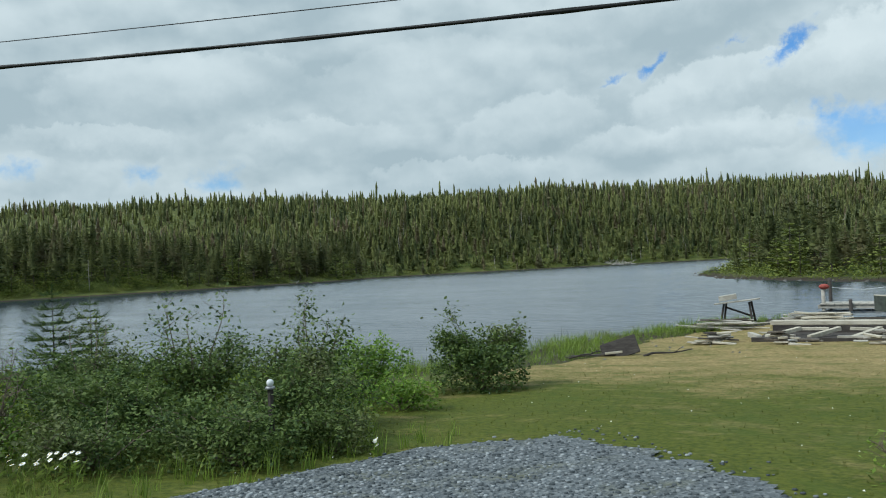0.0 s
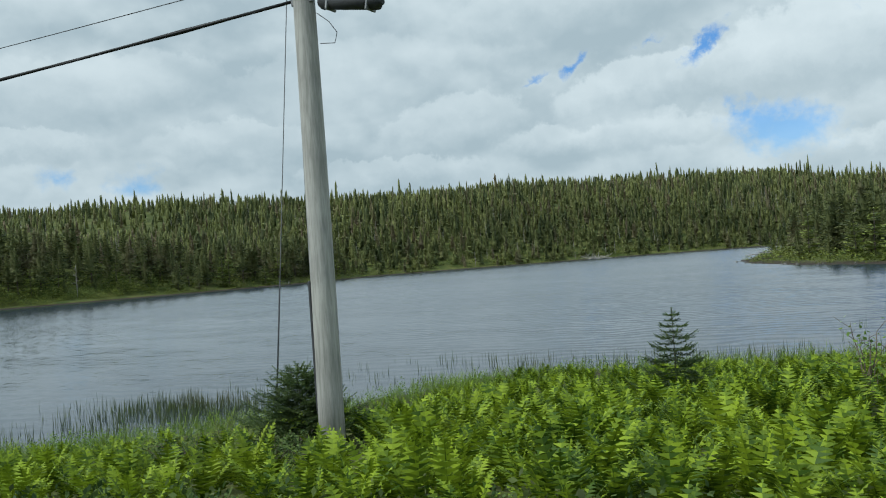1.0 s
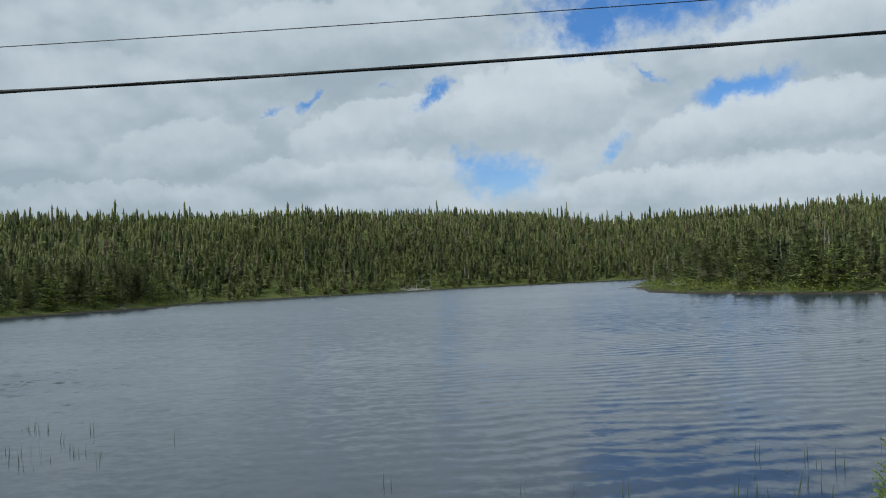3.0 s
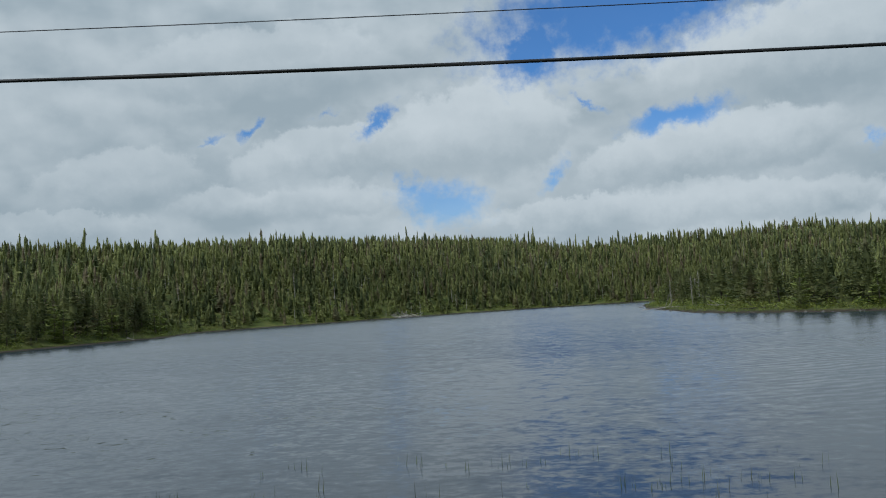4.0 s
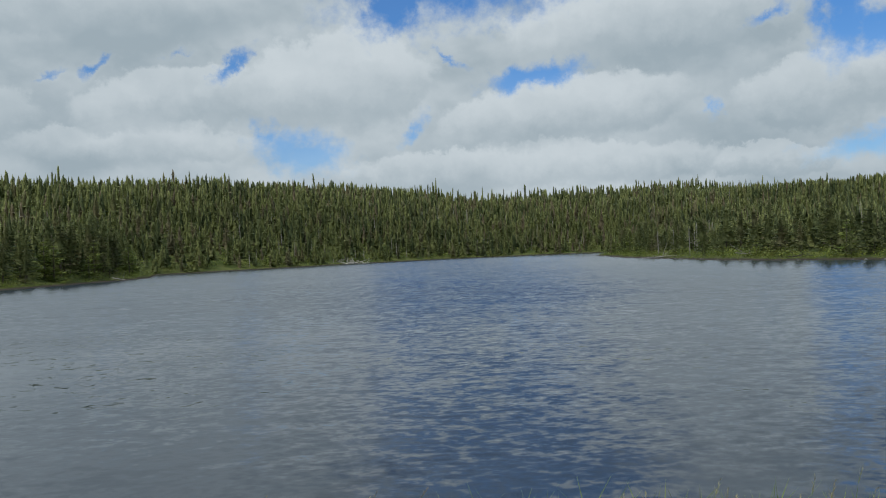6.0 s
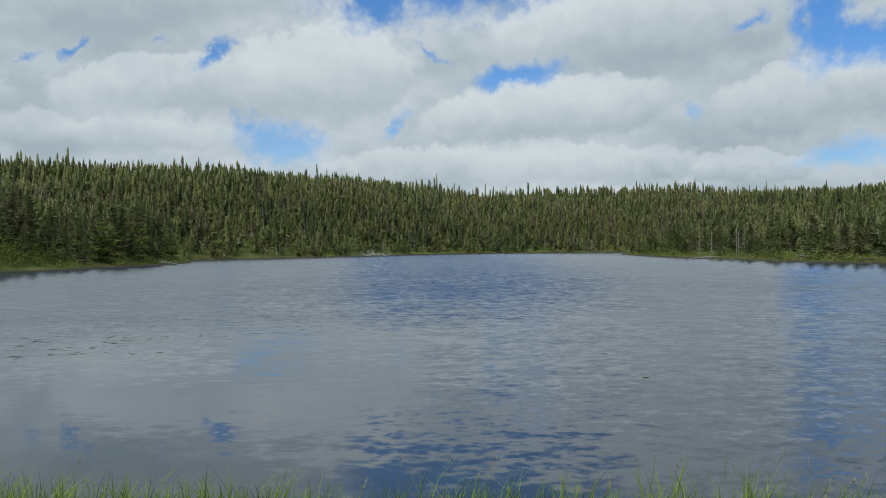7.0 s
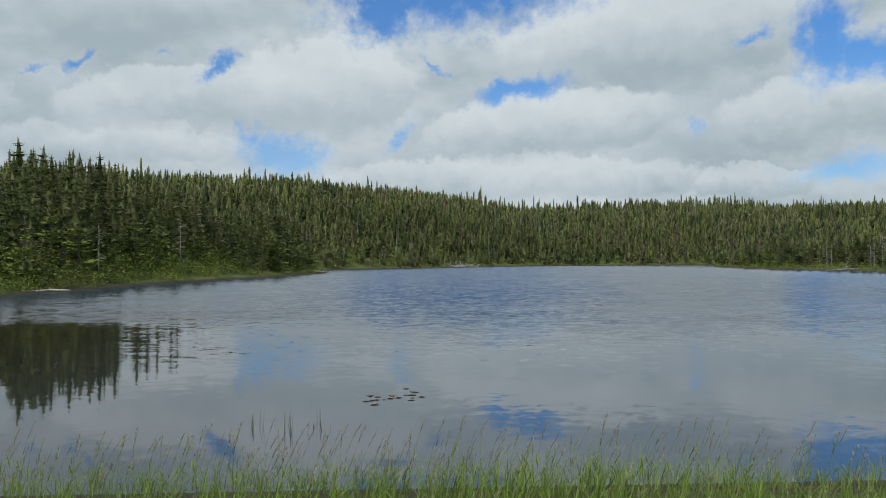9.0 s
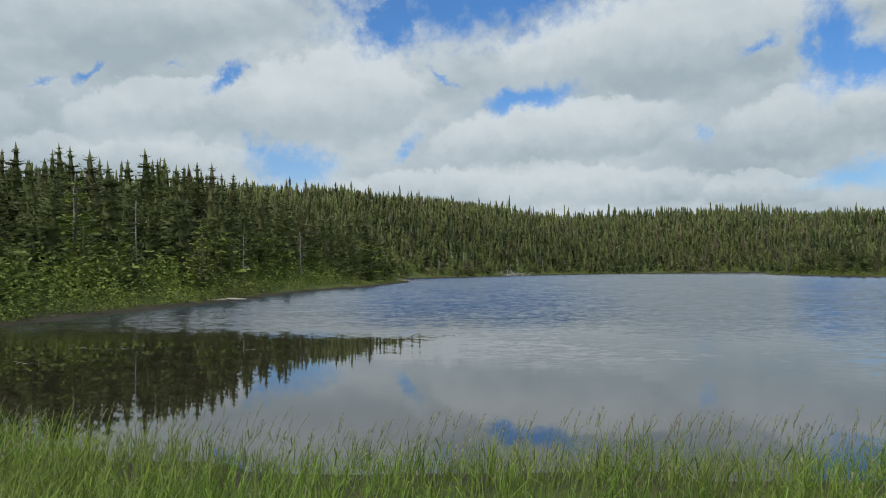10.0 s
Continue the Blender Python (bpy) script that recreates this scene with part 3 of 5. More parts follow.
lx, ly = np.arange(-11, 16, 0.25), np.arange(2, 31, 0.25)
tagged(new("lawn", grid("lawn", lx, ly, LAWN, 0.03, on_lawn)), "mown lawn, green by the road and parched straw-brown towards the water", "lawn", kind="structure")
ax, ay = np.arange(-7, 6, 0.08), np.arange(0, 9, 0.08)
tagged(new("gravel_apron", grid("gravel_apron", ax, ay, GRAVEL, 0.05, on_apron)), "blue-grey crushed-stone parking apron thinning into the lawn", "gravel", kind="structure")

# ---- trees ----
def far_conifer(rings, branches, seed, full):
    """A conifer one metre high for the hillsides: a tiered ragged crown with level sprays, joined into one piece."""
    r = np.random.default_rng(seed)
    v, t, sides = [(r.normal(0, 0.012), r.normal(0, 0.012), 1.0)], [], 5
    bulge, foot = r.uniform(0.66, 1.0), r.uniform(0.04, 0.18)
    across = lambda f: (0.20 * (1 - f) ** bulge + 0.006) * (0.6 + 0.4 * min(1.0, f / 0.2)) * full
    for j in range(rings):
        f = foot + (0.84 - foot) * (j / (rings - 1)) ** 0.92
        for k in range(sides):
            a = (k + 0.5 * (j % 2)) * math.tau / sides + r.uniform(-0.25, 0.25)
            q = across(f) * (r.uniform(0.70, 1.10) if j % 2 == 0 else r.uniform(0.35, 0.60))
            v.append((q * math.cos(a), q * math.sin(a), f + r.uniform(-0.4, 0.4) / rings - (0.03 if j % 2 == 0 else 0)))
    for j in range(rings - 1):
        for k in range(sides):
            a, c = 1 + j * sides + k, 1 + j * sides + (k + 1) % sides
            t += [(a, c, c + sides), (a, c + sides, a + sides)]
    for k in range(sides):
        t.append((1 + (rings - 1) * sides + k, 1 + (rings - 1) * sides + (k + 1) % sides, 0))
    for k in range(branches):
        c = 1 + int(r.integers(0, rings * sides))
        x, y, z = v[c]
        a = math.atan2(y, x) + r.uniform(-0.6, 0.6)
        rad = across(min(0.95, max(0.0, z))) * r.uniform(0.9, 1.6) + 0.012
        ux, uy, wd, n = math.cos(a), math.sin(a), rad * r.uniform(0.30, 0.60) + 0.008, len(v)
        lift = r.uniform(-0.40, 0.20) * rad
        v += [(ux * rad * 0.7 - uy * wd, uy * rad * 0.7 + ux * wd, z + 0.5 * lift - 0.015), (ux * rad, uy * rad, z + lift), (ux * rad * 0.7 + uy * wd, uy * rad * 0.7 - ux * wd, z + 0.5 * lift - 0.015)]
        t += [(c, n, n + 1), (c, n + 1, n + 2)]
    return np.array(v), np.array(t)


def spruce_parts(layers, per, twigs, seed, reach=0.17, gap=0.06, droop=0.25, side_twig=0.46, jitter=0.25, foot=1.0, brush=0.16, core=True):
    """Stem and branches of a spruce one metre high, the branches as sprays of many narrow twigs."""
    r = np.random.default_rng(seed)
    stem, s = Soup(), Soup()
    ring = []
    for z, w in ((0, 0.013), (0.35, 0.010), (0.7, 0.006), (1.0, 0.001)):
        ring += [(w * math.cos(k * math.tau / 6) + 0.004 * math.sin(z * 9 + seed), w * math.sin(k * math.tau / 6), z) for k in range(6)]
    t = []
    for j in range(3):
        for k in range(6):
            a, b = j * 6 + k, j * 6 + (k + 1) % 6
            t += [(a, b, b + 6), (a, b + 6, a + 6)]
    stem.add(ring, t)
    cone = [(0.0, 0.0, 1.02)] + [(q * math.cos(k * 1.257 + j), q * math.sin(k * 1.257 + j), z + r.uniform(-0.03, 0.03)) for j, z in enumerate((0.88, 0.70, 0.50, 0.28))
                                 for k in range(5) for q in [reach * (0.62 * (1 - z) + 0.03) * r.uniform(0.55, 1.15)]]
    if core:
        s.add(cone, [(0, 1 + k, 1 + (k + 1) % 5) for k in range(5)] + [q for j in (1, 6, 11) for k in range(5) for q in ((j + k, j + 5 + k, j + 5 + (k + 1) % 5), (j + k, j + 5 + (k + 1) % 5, j + (k + 1) % 5))])
    for j in range(layers):
        f = (j + r.uniform(-jitter, jitter)) / layers
        z0 = gap + (0.985 - gap) * max(0, f) ** 0.84
        for k in range(per):
            a = k * math.tau / per + j * 2.4 + r.uniform(-0.35, 0.35)
            ln = reach * ((1 - f) ** 0.8 * 0.95 + 0.11) * r.uniform(0.55, 1.2) * (foot + (1 - foot) * min(1.0, max(0, f) / 0.22))
            rise = r.uniform(0.05, 0.32) * (0.3 + f) - droop * 0.3
            ux, uy = math.cos(a), math.sin(a)
            pts = [np.array((ux * ln * q, uy * ln * q, z0 + ln * (rise * q - droop * q * (1 - q) + 0.20 * q ** 3))) for q in np.linspace(0, 1, 5)]
            side = np.array((-uy, ux, 0.0))
            for i in range(4):
                p, q = pts[i], pts[i + 1]
                w = 0.006 * (1 - i / 5)
                s.add([p - side * w, p + side * w, q], [(0, 1, 2)])
            for i in range(twigs):
                q = 0.16 + 0.84 * i / max(1, twigs - 1)
                p = np.array([np.interp(q, np.linspace(0, 1, 5), [v[c] for v in pts]) for c in range(3)])
                tl = ln * (side_twig * (1 - q) + 0.13) * r.uniform(0.7, 1.25)
                for sg in (-1, 1):
                    e = p + (side * sg * 0.8 + np.array((ux, uy, 0)) * 0.75) * tl + np.array((0, 0, r.uniform(-0.3, 0.05) * tl))
                    mid = (p + e) / 2
                    wd = brush * tl + 0.0035
                    across = np.array((ux, uy, 0)) * wd * 0.8
                    s.add([p, mid + across + (0, 0, wd * 0.5), e, mid - across - (0, 0, wd * 0.4)], [(0, 1, 2), (0, 2, 3)])
                    if twigs > 5:
                        s.add([p, mid + (0, 0, wd), e, mid - (0, 0, wd)], [(0, 1, 2), (0, 2, 3)])
    return stem, s


def standing(n_try, xs, ys, spacing, test):
    """Jittered places on a grid, kept where test holds."""
    X, Y = np.meshgrid(np.arange(xs[0], xs[1], spacing), np.arange(ys[0], ys[1], spacing), indexing="ij")
    x = X.ravel() + rng.uniform(-0.48, 0.48, X.size) * spacing
    y = Y.ravel() + rng.uniform(-0.48, 0.48, X.size) * spacing
    k = test(x, y)
    return x[k], y[k]


def in_view(x, y):
    """The country that comes into view from some stretch of the road."""
    seen = np.zeros(np.shape(x), bool)
    for ex, ey, yaw in ((0, 0, 34.7), (-12.7, -4.6, 29.7), (-24.8, -7.5, 21.6), (-40, -9, 11), (-55, -9, 3.7), (-73, -9, -2.4), (-90, -7, -4), (-118.6, -6.7, -3.2)):
        a = np.degrees(np.arctan2(-(x - ex), y - ey)) - yaw
        seen |= (np.abs(a) < 33) & (y > ey)
    return seen & (y > np.where(x < -128, 11, 22))


FRONT = 11.0  # the trees this near the water, on the two nearer shores, are built one by one


def is_front(x, y, d):
    return (d < np.where((x < -128) & (y < 108), FRONT + 8.0, FRONT)) & (((x < -112) & (y < 152)) | ((x > -40) & (x < 6) & (y < 186)))


def woods():
    """Three belts of forest, thinner in build and wider apart the farther they stand from the water."""
    vs, ts, n, dead = [], [], 0, []
    for low, high, spacing, rings, branches, seed, full in ((2.2, 42, 2.15, 6, 16, 40, 1.05), (42, 105, 2.8, 5, 8, 50, 1.05), (105, 420, 5.0, 3, 8, 55, 1.25)):
        x, y = standing(0, (-480, 260), (11, 620), spacing, in_view)
        d = lake_distance(x, y)
        k = (d > low + (1.5 * rough(x, y, 5) if low < 5 else 0)) & (d <= high) & ~is_front(x, y, d) & ~((x > -12) & (y < 64))
        x, y, d = x[k], y[k], d[k]
        tall = (5.0 + 0.9 * rough(x, y, 17)) * rng.uniform(0.50, 1.22, len(x)) * np.where(d > 105, 1.2, np.where(d > 42, 1.12, 1.0)) * np.where(d < 7, 0.78, 1.0)
        tall = tall * np.where(rng.random(len(x)) < 0.10, rng.uniform(1.15, 1.45, len(x)), 1.0)
        wide = np.clip(tall, 3.4, 5.4) * rng.uniform(0.80, 1.25, len(x))
        rows = np.stack([x, y, height(x, y) - 0.15, wide, tall, rng.uniform(0, 6.28, len(x)), rng.normal(0, 0.03, len(x)), rng.normal(0, 0.03, len(x))], -1)
        kind = rng.integers(0, 8, len(x))
        bare = rng.random(len(x)) < 0.022 + 0.07 * (rough(x, y, 23) > 0.35) + 0.05 * (d < 8)
        dead.append(rows[bare])
        for q in range(8):
            v, t = far_conifer(rings, branches, seed + q, full)
            a, b = stamp(v, t, rows[(kind == q) & ~bare])
            vs.append(a), ts.append(b + n)
            n += len(a)
    tagged(new("forest", mesh_of("forest", np.concatenate(vs), np.concatenate(ts), FOREST)), "dense dark spruce and fir forest covering the hills", "forest", kind="stuff")
    # grey snags among them
    s = Soup()
    s.add([(0.014, 0, 0), (-0.007, 0.012, 0), (-0.007, -0.012, 0), (0, 0, 1)], [(0, 1, 3), (1, 2, 3), (2, 0, 3)])
    r = np.random.default_rng(3)
    for _ in range(14):
        h, a = r.uniform(0.3, 0.92), r.uniform(0, 6.28)
        ln = 0.11 * (1.05 - h)
        s.add([(0, 0, h), (0, 0, h + 0.012), (ln * math.cos(a), ln * math.sin(a), h + 0.02)], [(0, 1, 2)])
    some = np.concatenate(dead)
    some[:, 4] *= 0.98
    v, t = stamp(np.concatenate(s.v), np.concatenate(s.t), some)
    tagged(new("dead_trees", mesh_of("dead_trees", v, t, SNAG)), "bare grey standing dead spruces scattered in the forest", "dead trees", kind="stuff")


woods()


def spruce_thing(name, seed, layers, per, twigs, needles, label, category, group="", **kw):
    stem, s = spruce_parts(layers, per, twigs, seed, **kw)
    ob = base(name, (0, 0, 0), label, category, group)
    part("trunk", stem.mesh("trunk", BARK, True), BARK, ob, "thin grey-brown trunk")
    part("crown", s.mesh("crown", needles), needles, ob)
    return ob


def front_trees():
    # the SPRUCE kinds carry the cloud shadow in their needle colour
    kinds = [spruce_thing("spruce_tree", 60 + q, (19, 20, 16, 19, 14)[q], 5, 3, SPRUCE if q < 4 else BRIGHT, "tall spruce at the lake edge, needles darkened as if under cloud shadow" if q < 4 else "light green young spruce at the water edge", "tree",
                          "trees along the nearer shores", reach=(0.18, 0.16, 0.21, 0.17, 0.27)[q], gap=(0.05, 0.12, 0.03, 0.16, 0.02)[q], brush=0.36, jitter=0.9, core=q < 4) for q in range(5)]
    x, y = standing(0, (-150, 8), (11, 188), 2.4, lambda a, b: in_view(a, b))
    d = lake_distance(x, y)
    k = is_front(x, y, d) & (d > 2.6) & ~((x > -12) & (y < 66)) & (rng.random(len(x)) < np.where((x > -40) & (d < 9) & (((y > 116) & (y < 156)) | ((y > 90) & (y < 112))), 0.22, 0.85))
    x, y, d = x[k], y[k], d[k]
    z = height(x, y) - 0.1
    first = set()
    for i in range(len(x)):
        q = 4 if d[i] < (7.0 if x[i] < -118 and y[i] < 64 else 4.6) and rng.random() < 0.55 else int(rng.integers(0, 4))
        h = rng.uniform(3.9, 7.8) * (0.62 if d[i] < 5 else 1.0) * (1.22 if x[i] < -110 else 1.0)
        if x[i] < -110 and y[i] < 62:
            h *= 0.66 + 0.24 * max(0.0, (y[i] - 30) / 32)
        elif x[i] < -125 and y[i] < 112:
            h *= 0.90
        w = h * rng.uniform(1.05, 1.55)
        m = pose(x[i], y[i], z[i], rng.normal(0, 1.6), rng.normal(0, 1.6), rng.uniform(0, 360))
        if q not in first:
            first.add(q)
            ob = kinds[q]
            ob.matrix_basis = m @ Matrix.Diagonal((w, w, h, 1))
        else:
            ob = copy_thing(kinds[q], m)
            ob.scale = (w, w, h)
    return len(x)


front_trees()


# ---- low growth along the shores ----
def ground_z(x, y):
    return float(height(np.array([x]), np.array([y]))[0])


def leaf_clump(seed, leaves, size):
    """A loose heap of small leaves, one metre across and high."""
    r = np.random.default_rng(seed)
    s = Soup()
    for _ in range(leaves):
        a, u = r.uniform(0, 6.28), r.random() ** 0.5
        h = r.uniform(0.05, 1.0)
        rad = 0.5 * u * math.sqrt(max(0.05, 1 - (h * 0.95) ** 2)) * r.uniform(0.8, 1.2)
        p = np.array((rad * math.cos(a), rad * math.sin(a), h * r.uniform(0.75, 1.1)))
        d = r.normal(0, 1, 3)
        d /= np.linalg.norm(d)
        e = np.cross(d, r.normal(0, 1, 3))
        e /= np.linalg.norm(e)
        k = size * r.uniform(0.6, 1.3)
        s.add([p - d * k, p + e * k * 0.55, p + d * k, p - e * k * 0.55], [(0, 1, 2), (0, 2, 3)])
    return np.concatenate(s.v), np.concatenate(s.t)


def shore_shrubs():
    rows = []
    ring = np.concatenate([SHORE[30:], FAR_SHORE])
    for a, b in zip(ring, ring[1:]):
        n = int(np.linalg.norm(b - a) / 0.65) + 1
        for t in rng.random(n * (8 if a[0] < -118 and a[1] < 90 else 3)):
            p = a + (b - a) * t
            nrm = np.array((-(b[1] - a[1]), b[0] - a[0])) / np.linalg.norm(b - a)
            p = p + nrm * rng.uniform(0.1, 5.5 if rng.random() < 0.6 else 10.0) + rng.normal(0, 0.25, 2)
            rows.append((p[0], p[1]))
    p = np.array(rows)
    d = lake_distance(p[:, 0], p[:, 1])
    p, d = p[(d > 0.05) & (d < 11)], d[(d > 0.05) & (d < 11)]
    z = height(p[:, 0], p[:, 1]) - 0.05
    h = rng.uniform(0.35, 1.1, len(p)) * np.clip(0.45 + d * 0.22, 0.4, 1.5) * np.where((p[:, 0] < -118) & (p[:, 1] < 90) & (d > 0.6), 1.55, 1.0)
    spots = np.stack([p[:, 0], p[:, 1], z, h * rng.uniform(1.2, 2.2, len(p)), h, rng.uniform(0, 6.28, len(p)), 0 * h, 0 * h], -1)
    vs, ts, n = [], [], 0
    close = (p[:, 0] < -118) & (p[:, 1] < 90)
    for q, pick, leaves, size in ((0, close, 70, 0.050), (1, close, 70, 0.050), (2, ~close, 34, 0.086), (3, ~close, 34, 0.086)):
        v, t = leaf_clump(80 + q, leaves, size)
        a, b = stamp(v, t, spots[pick][q % 2::2])
        vs.append(a), ts.append(b + n)
        n += len(a)
    tagged(new("shore_shrubs", mesh_of("shore_shrubs", np.concatenate(vs), np.concatenate(ts), BANKLEAF)), "low yellow-green sweet gale and sedge fringing the far water edge", "shrubs", kind="stuff")


shore_shrubs()


def fern_plant(seed):
    r = np.random.default_rng(seed)
    s = Soup()
    for f in range(11):
        a = f * 2.4 + r.uniform(-0.3, 0.3)
        ux, uy, ln = math.cos(a), math.sin(a), r.uniform(0.7, 1.08)
        bend = r.uniform(0.10, 0.50)
        side = np.array((-uy, ux, 0))
        at = lambda q: np.array((ux * ln * bend * q ** 1.3, uy * ln * bend * q ** 1.3, ln * (0.98 * q - (0.10 + 0.5 * bend) * q ** 2.6)))
        for i in range(12):
            q = 0.16 + 0.84 * i / 11
            p, p2 = at(q), at(min(1.0, q + 0.03) if q < 1 else 1.03)
            along = (p2 - p) / np.linalg.norm(p2 - p)
            w = 0.15 * ln * math.sin(math.pi * min(1, 0.22 + 0.80 * q)) ** 0.8 + 0.010
            for sg in (-1, 1):
                e = p + side * sg * w + along * w * 0.40 - np.array((0, 0, w * 0.15))
                s.add([p - along * 0.026 * ln, p + along * 0.026 * ln, e], [(0, 1, 2)])
        for i in range(3):
            p, q = at(i / 3), at((i + 1) / 3)
            s.add([p - side * 0.006, p + side * 0.006, q], [(0, 1, 2)])
    return np.concatenate(s.v), np.concatenate(s.t)


def off_road(x, y):
    return y - np.interp(x, ROAD_X, ROAD_Y)


def fern_field():
    def grows(x, y):
        d, off = lake_distance(x, y), off_road(x, y)
        return (d > 2.1 + 0.5 * rough(x, y, 1.2)) & (off > 4.7 + 0.5 * rough(x, y, 0.8)) & (x < -9.0 - 0.35 * np.maximum(y - 3, 0)) & (x > -27.5 - 0.4 * rough(x, y, 0.9)) & ((x > -20.6) | (d > 3.6)) & (np.hypot(x + 18.6, y - 2.85) > 0.45) & (np.hypot(x + 19.2, y - 2.5) > 1.35)
    x, y = standing(0, (-28, -8), (-8, 14), 0.39, grows)
    h = rng.uniform(0.46, 0.80, len(x)) * (1 + 0.16 * rough(x, y, 1.6) + 0.22 * rough(x, y, 0.42)) * np.where(x < -20.6, 0.72, 1.0) * np.interp(lake_distance(x, y), [2.5, 6.5], [0.55, 1.0])
    spots = np.stack([x, y, height(x, y) - 0.03, h * rng.uniform(0.9, 1.25, len(x)), h, rng.uniform(0, 6.28, len(x)), rng.normal(0.0, 0.1, len(x)), rng.normal(-0.05, 0.1, len(x))], -1)
    vs, ts, n = [], [], 0
    for q in range(4):
        v, t = fern_plant(120 + q)
        a, b = stamp(v, t, spots[q::4])
        vs.append(a), ts.append(b + n)
        n += len(a)
    tagged(new("fern_bank", mesh_of("fern_bank", np.concatenate(vs), np.concatenate(ts), FERN)), "thick bright yellow-green bracken ferns covering the road bank", "ferns", kind="stuff")


fern_field()


def tuft(seed, blades, spread, curve, thick=0.011):
    """A tuft of bent grass blades, one metre high."""
    r = np.random.default_rng(seed)
    s = Soup()
    for _ in range(blades):
        a, b = r.uniform(0, 6.28), r.uniform(0, 6.28)
        x, y, ln = spread * r.random() ** 0.5 * math.cos(b), spread * r.random() ** 0.5 * math.sin(b), r.uniform(0.40, 1.0)
        ux, uy, c, w = math.cos(a), math.sin(a), curve * r.uniform(0.2, 1.0), thick
        p = [np.array((x + ux * c * q * q * ln, y + uy * c * q * q * ln, ln * (q - 0.25 * c * q * q))) for q in (0, 0.55, 1)]
        k = np.array((-uy, ux, 0)) * w
        s.add([p[0] - k, p[0] + k, p[1] - k, p[1] + k, p[2]], [(0, 1, 2), (1, 3, 2), (2, 3, 4)])
    return np.concatenate(s.v), np.concatenate(s.t)


def sow(name, mat, label, category, x, y, h, kinds, lean=(0.10, 0.02), sink=0.02):
    spots = np.stack([x, y, height(x, y) - sink, h, h, rng.uniform(0, 6.28, len(x)), rng.normal(lean[0], 0.08, len(x)), rng.normal(lean[1], 0.08, len(x))], -1)
    vs, ts, n = [], [], 0
    for q, (v, t) in enumerate(kinds):
        a, b = stamp(v, t, spots[q::len(kinds)])
        vs.append(a), ts.append(b + n)
        n += len(a)
    return tagged(new(name, mesh_of(name, np.concatenate(vs), np.concatenate(ts), mat)), label, category, kind="stuff")


TUFTS = [tuft(200 + q, 11, 0.16, 0.55) for q in range(5)]
FINE = [tuft(210 + q, 15, 0.22, 0.85, 0.0075) for q in range(6)]


HERBS = [leaf_clump(240 + q, 46, 0.085) for q in range(3)]


def grasses():
    x, y = standing(0, (-139, -20), (-9, 40), 0.28, lambda a, b: (lake_distance(a, b) > -0.12) & (lake_distance(a, b) < 6.8) & (off_road(a, b) > 2.5) & (b < np.where(a < -100, 34, 6)) & (b < 4.5 + 2 * (a < -23.5)))
    h = rng.uniform(0.28, 0.62, len(x)) * (1 + 0.35 * rough(x, y, 1.7)) * np.where(x < -105, 0.92, 1.0) * np.where(x > -34, 0.50, 1.0) * np.where((x < -92) & (x > -113), 0.78, 1.0) * np.where((x < -99.8) & (x > -102.2), 0.55, 1.0)
    sow("bank_grass", GRASS, "tall lush green grass along the lake bank", "grass", x, y, h * 1.08, FINE)
    x, y = standing(0, (-34, -7), (-3, 33), 0.24, lambda a, b: (lake_distance(a, b) > -0.25) & (lake_distance(a, b) < 2.9) & (off_road(a, b) > 3))
    sow("sedge_fringe", GRASS, "green sedge fringing the water below the ferns and lawn", "sedge", x, y, rng.uniform(0.18, 0.48, len(x)) * (1 + 0.4 * rough(x, y, 1.1)), FINE)
    x, y = standing(0, (-8, 4), (3, 15), 0.19, lambda a, b: on_lawn(a, b) & (apron_depth(a, b) < 0.9 * rng.random(a.size) ** 3) & (rng.random(a.size) < 0.75))
    sow("lawn_blades", LAWN, "short uneven blades of the mown lawn", "grass", x, y, rng.uniform(0.03, 0.075, len(x)), TUFTS, (0, 0), -0.02)
    x, y = standing(0, (-28, -9), (-6, 6), 0.24, lambda a, b: (off_road(a, b) > 2.7) & (off_road(a, b) < 5.4) & (lake_distance(a, b) > 1.5))
    sow("verge_herbs", ALDER, "low dark weeds on the roadside in front of the ferns", "weeds", x, y, rng.uniform(0.16, 0.40, len(x)), HERBS)
    x, y = standing(0, (-30, -14), (-2, 15), 0.30, lambda a, b: (lake_distance(a, b) > 0.15) & (lake_distance(a, b) < 3.4) & (off_road(a, b) > 3.5) & (rng.random(a.size) < 0.30 + 0.7 * rough(a, b, 1.3)))
    sow("shore_herbs", WILLOW, "low leafy plants between the ferns and the reeds", "plants", x, y, rng.uniform(0.16, 0.38, len(x)), [leaf_clump(250 + q, 60, 0.05) for q in range(3)])
    x, y = standing(0, (-12, 3), (1, 12), 0.28, lambda a, b: (off_road(a, b) > 2.6) & ~on_apron(a, b) & (~on_lawn(a, b) | ((b < 7.6) & (a < -4.7 - 0.3 * rough(a, b, 0.6)))) & (lake_distance(a, b) > 2))
    sow("verge_weeds", GRASS, "rank grass and weeds beside the gravel apron", "grass", x, y, rng.uniform(0.15, 0.42, len(x)), TUFTS)


grasses()


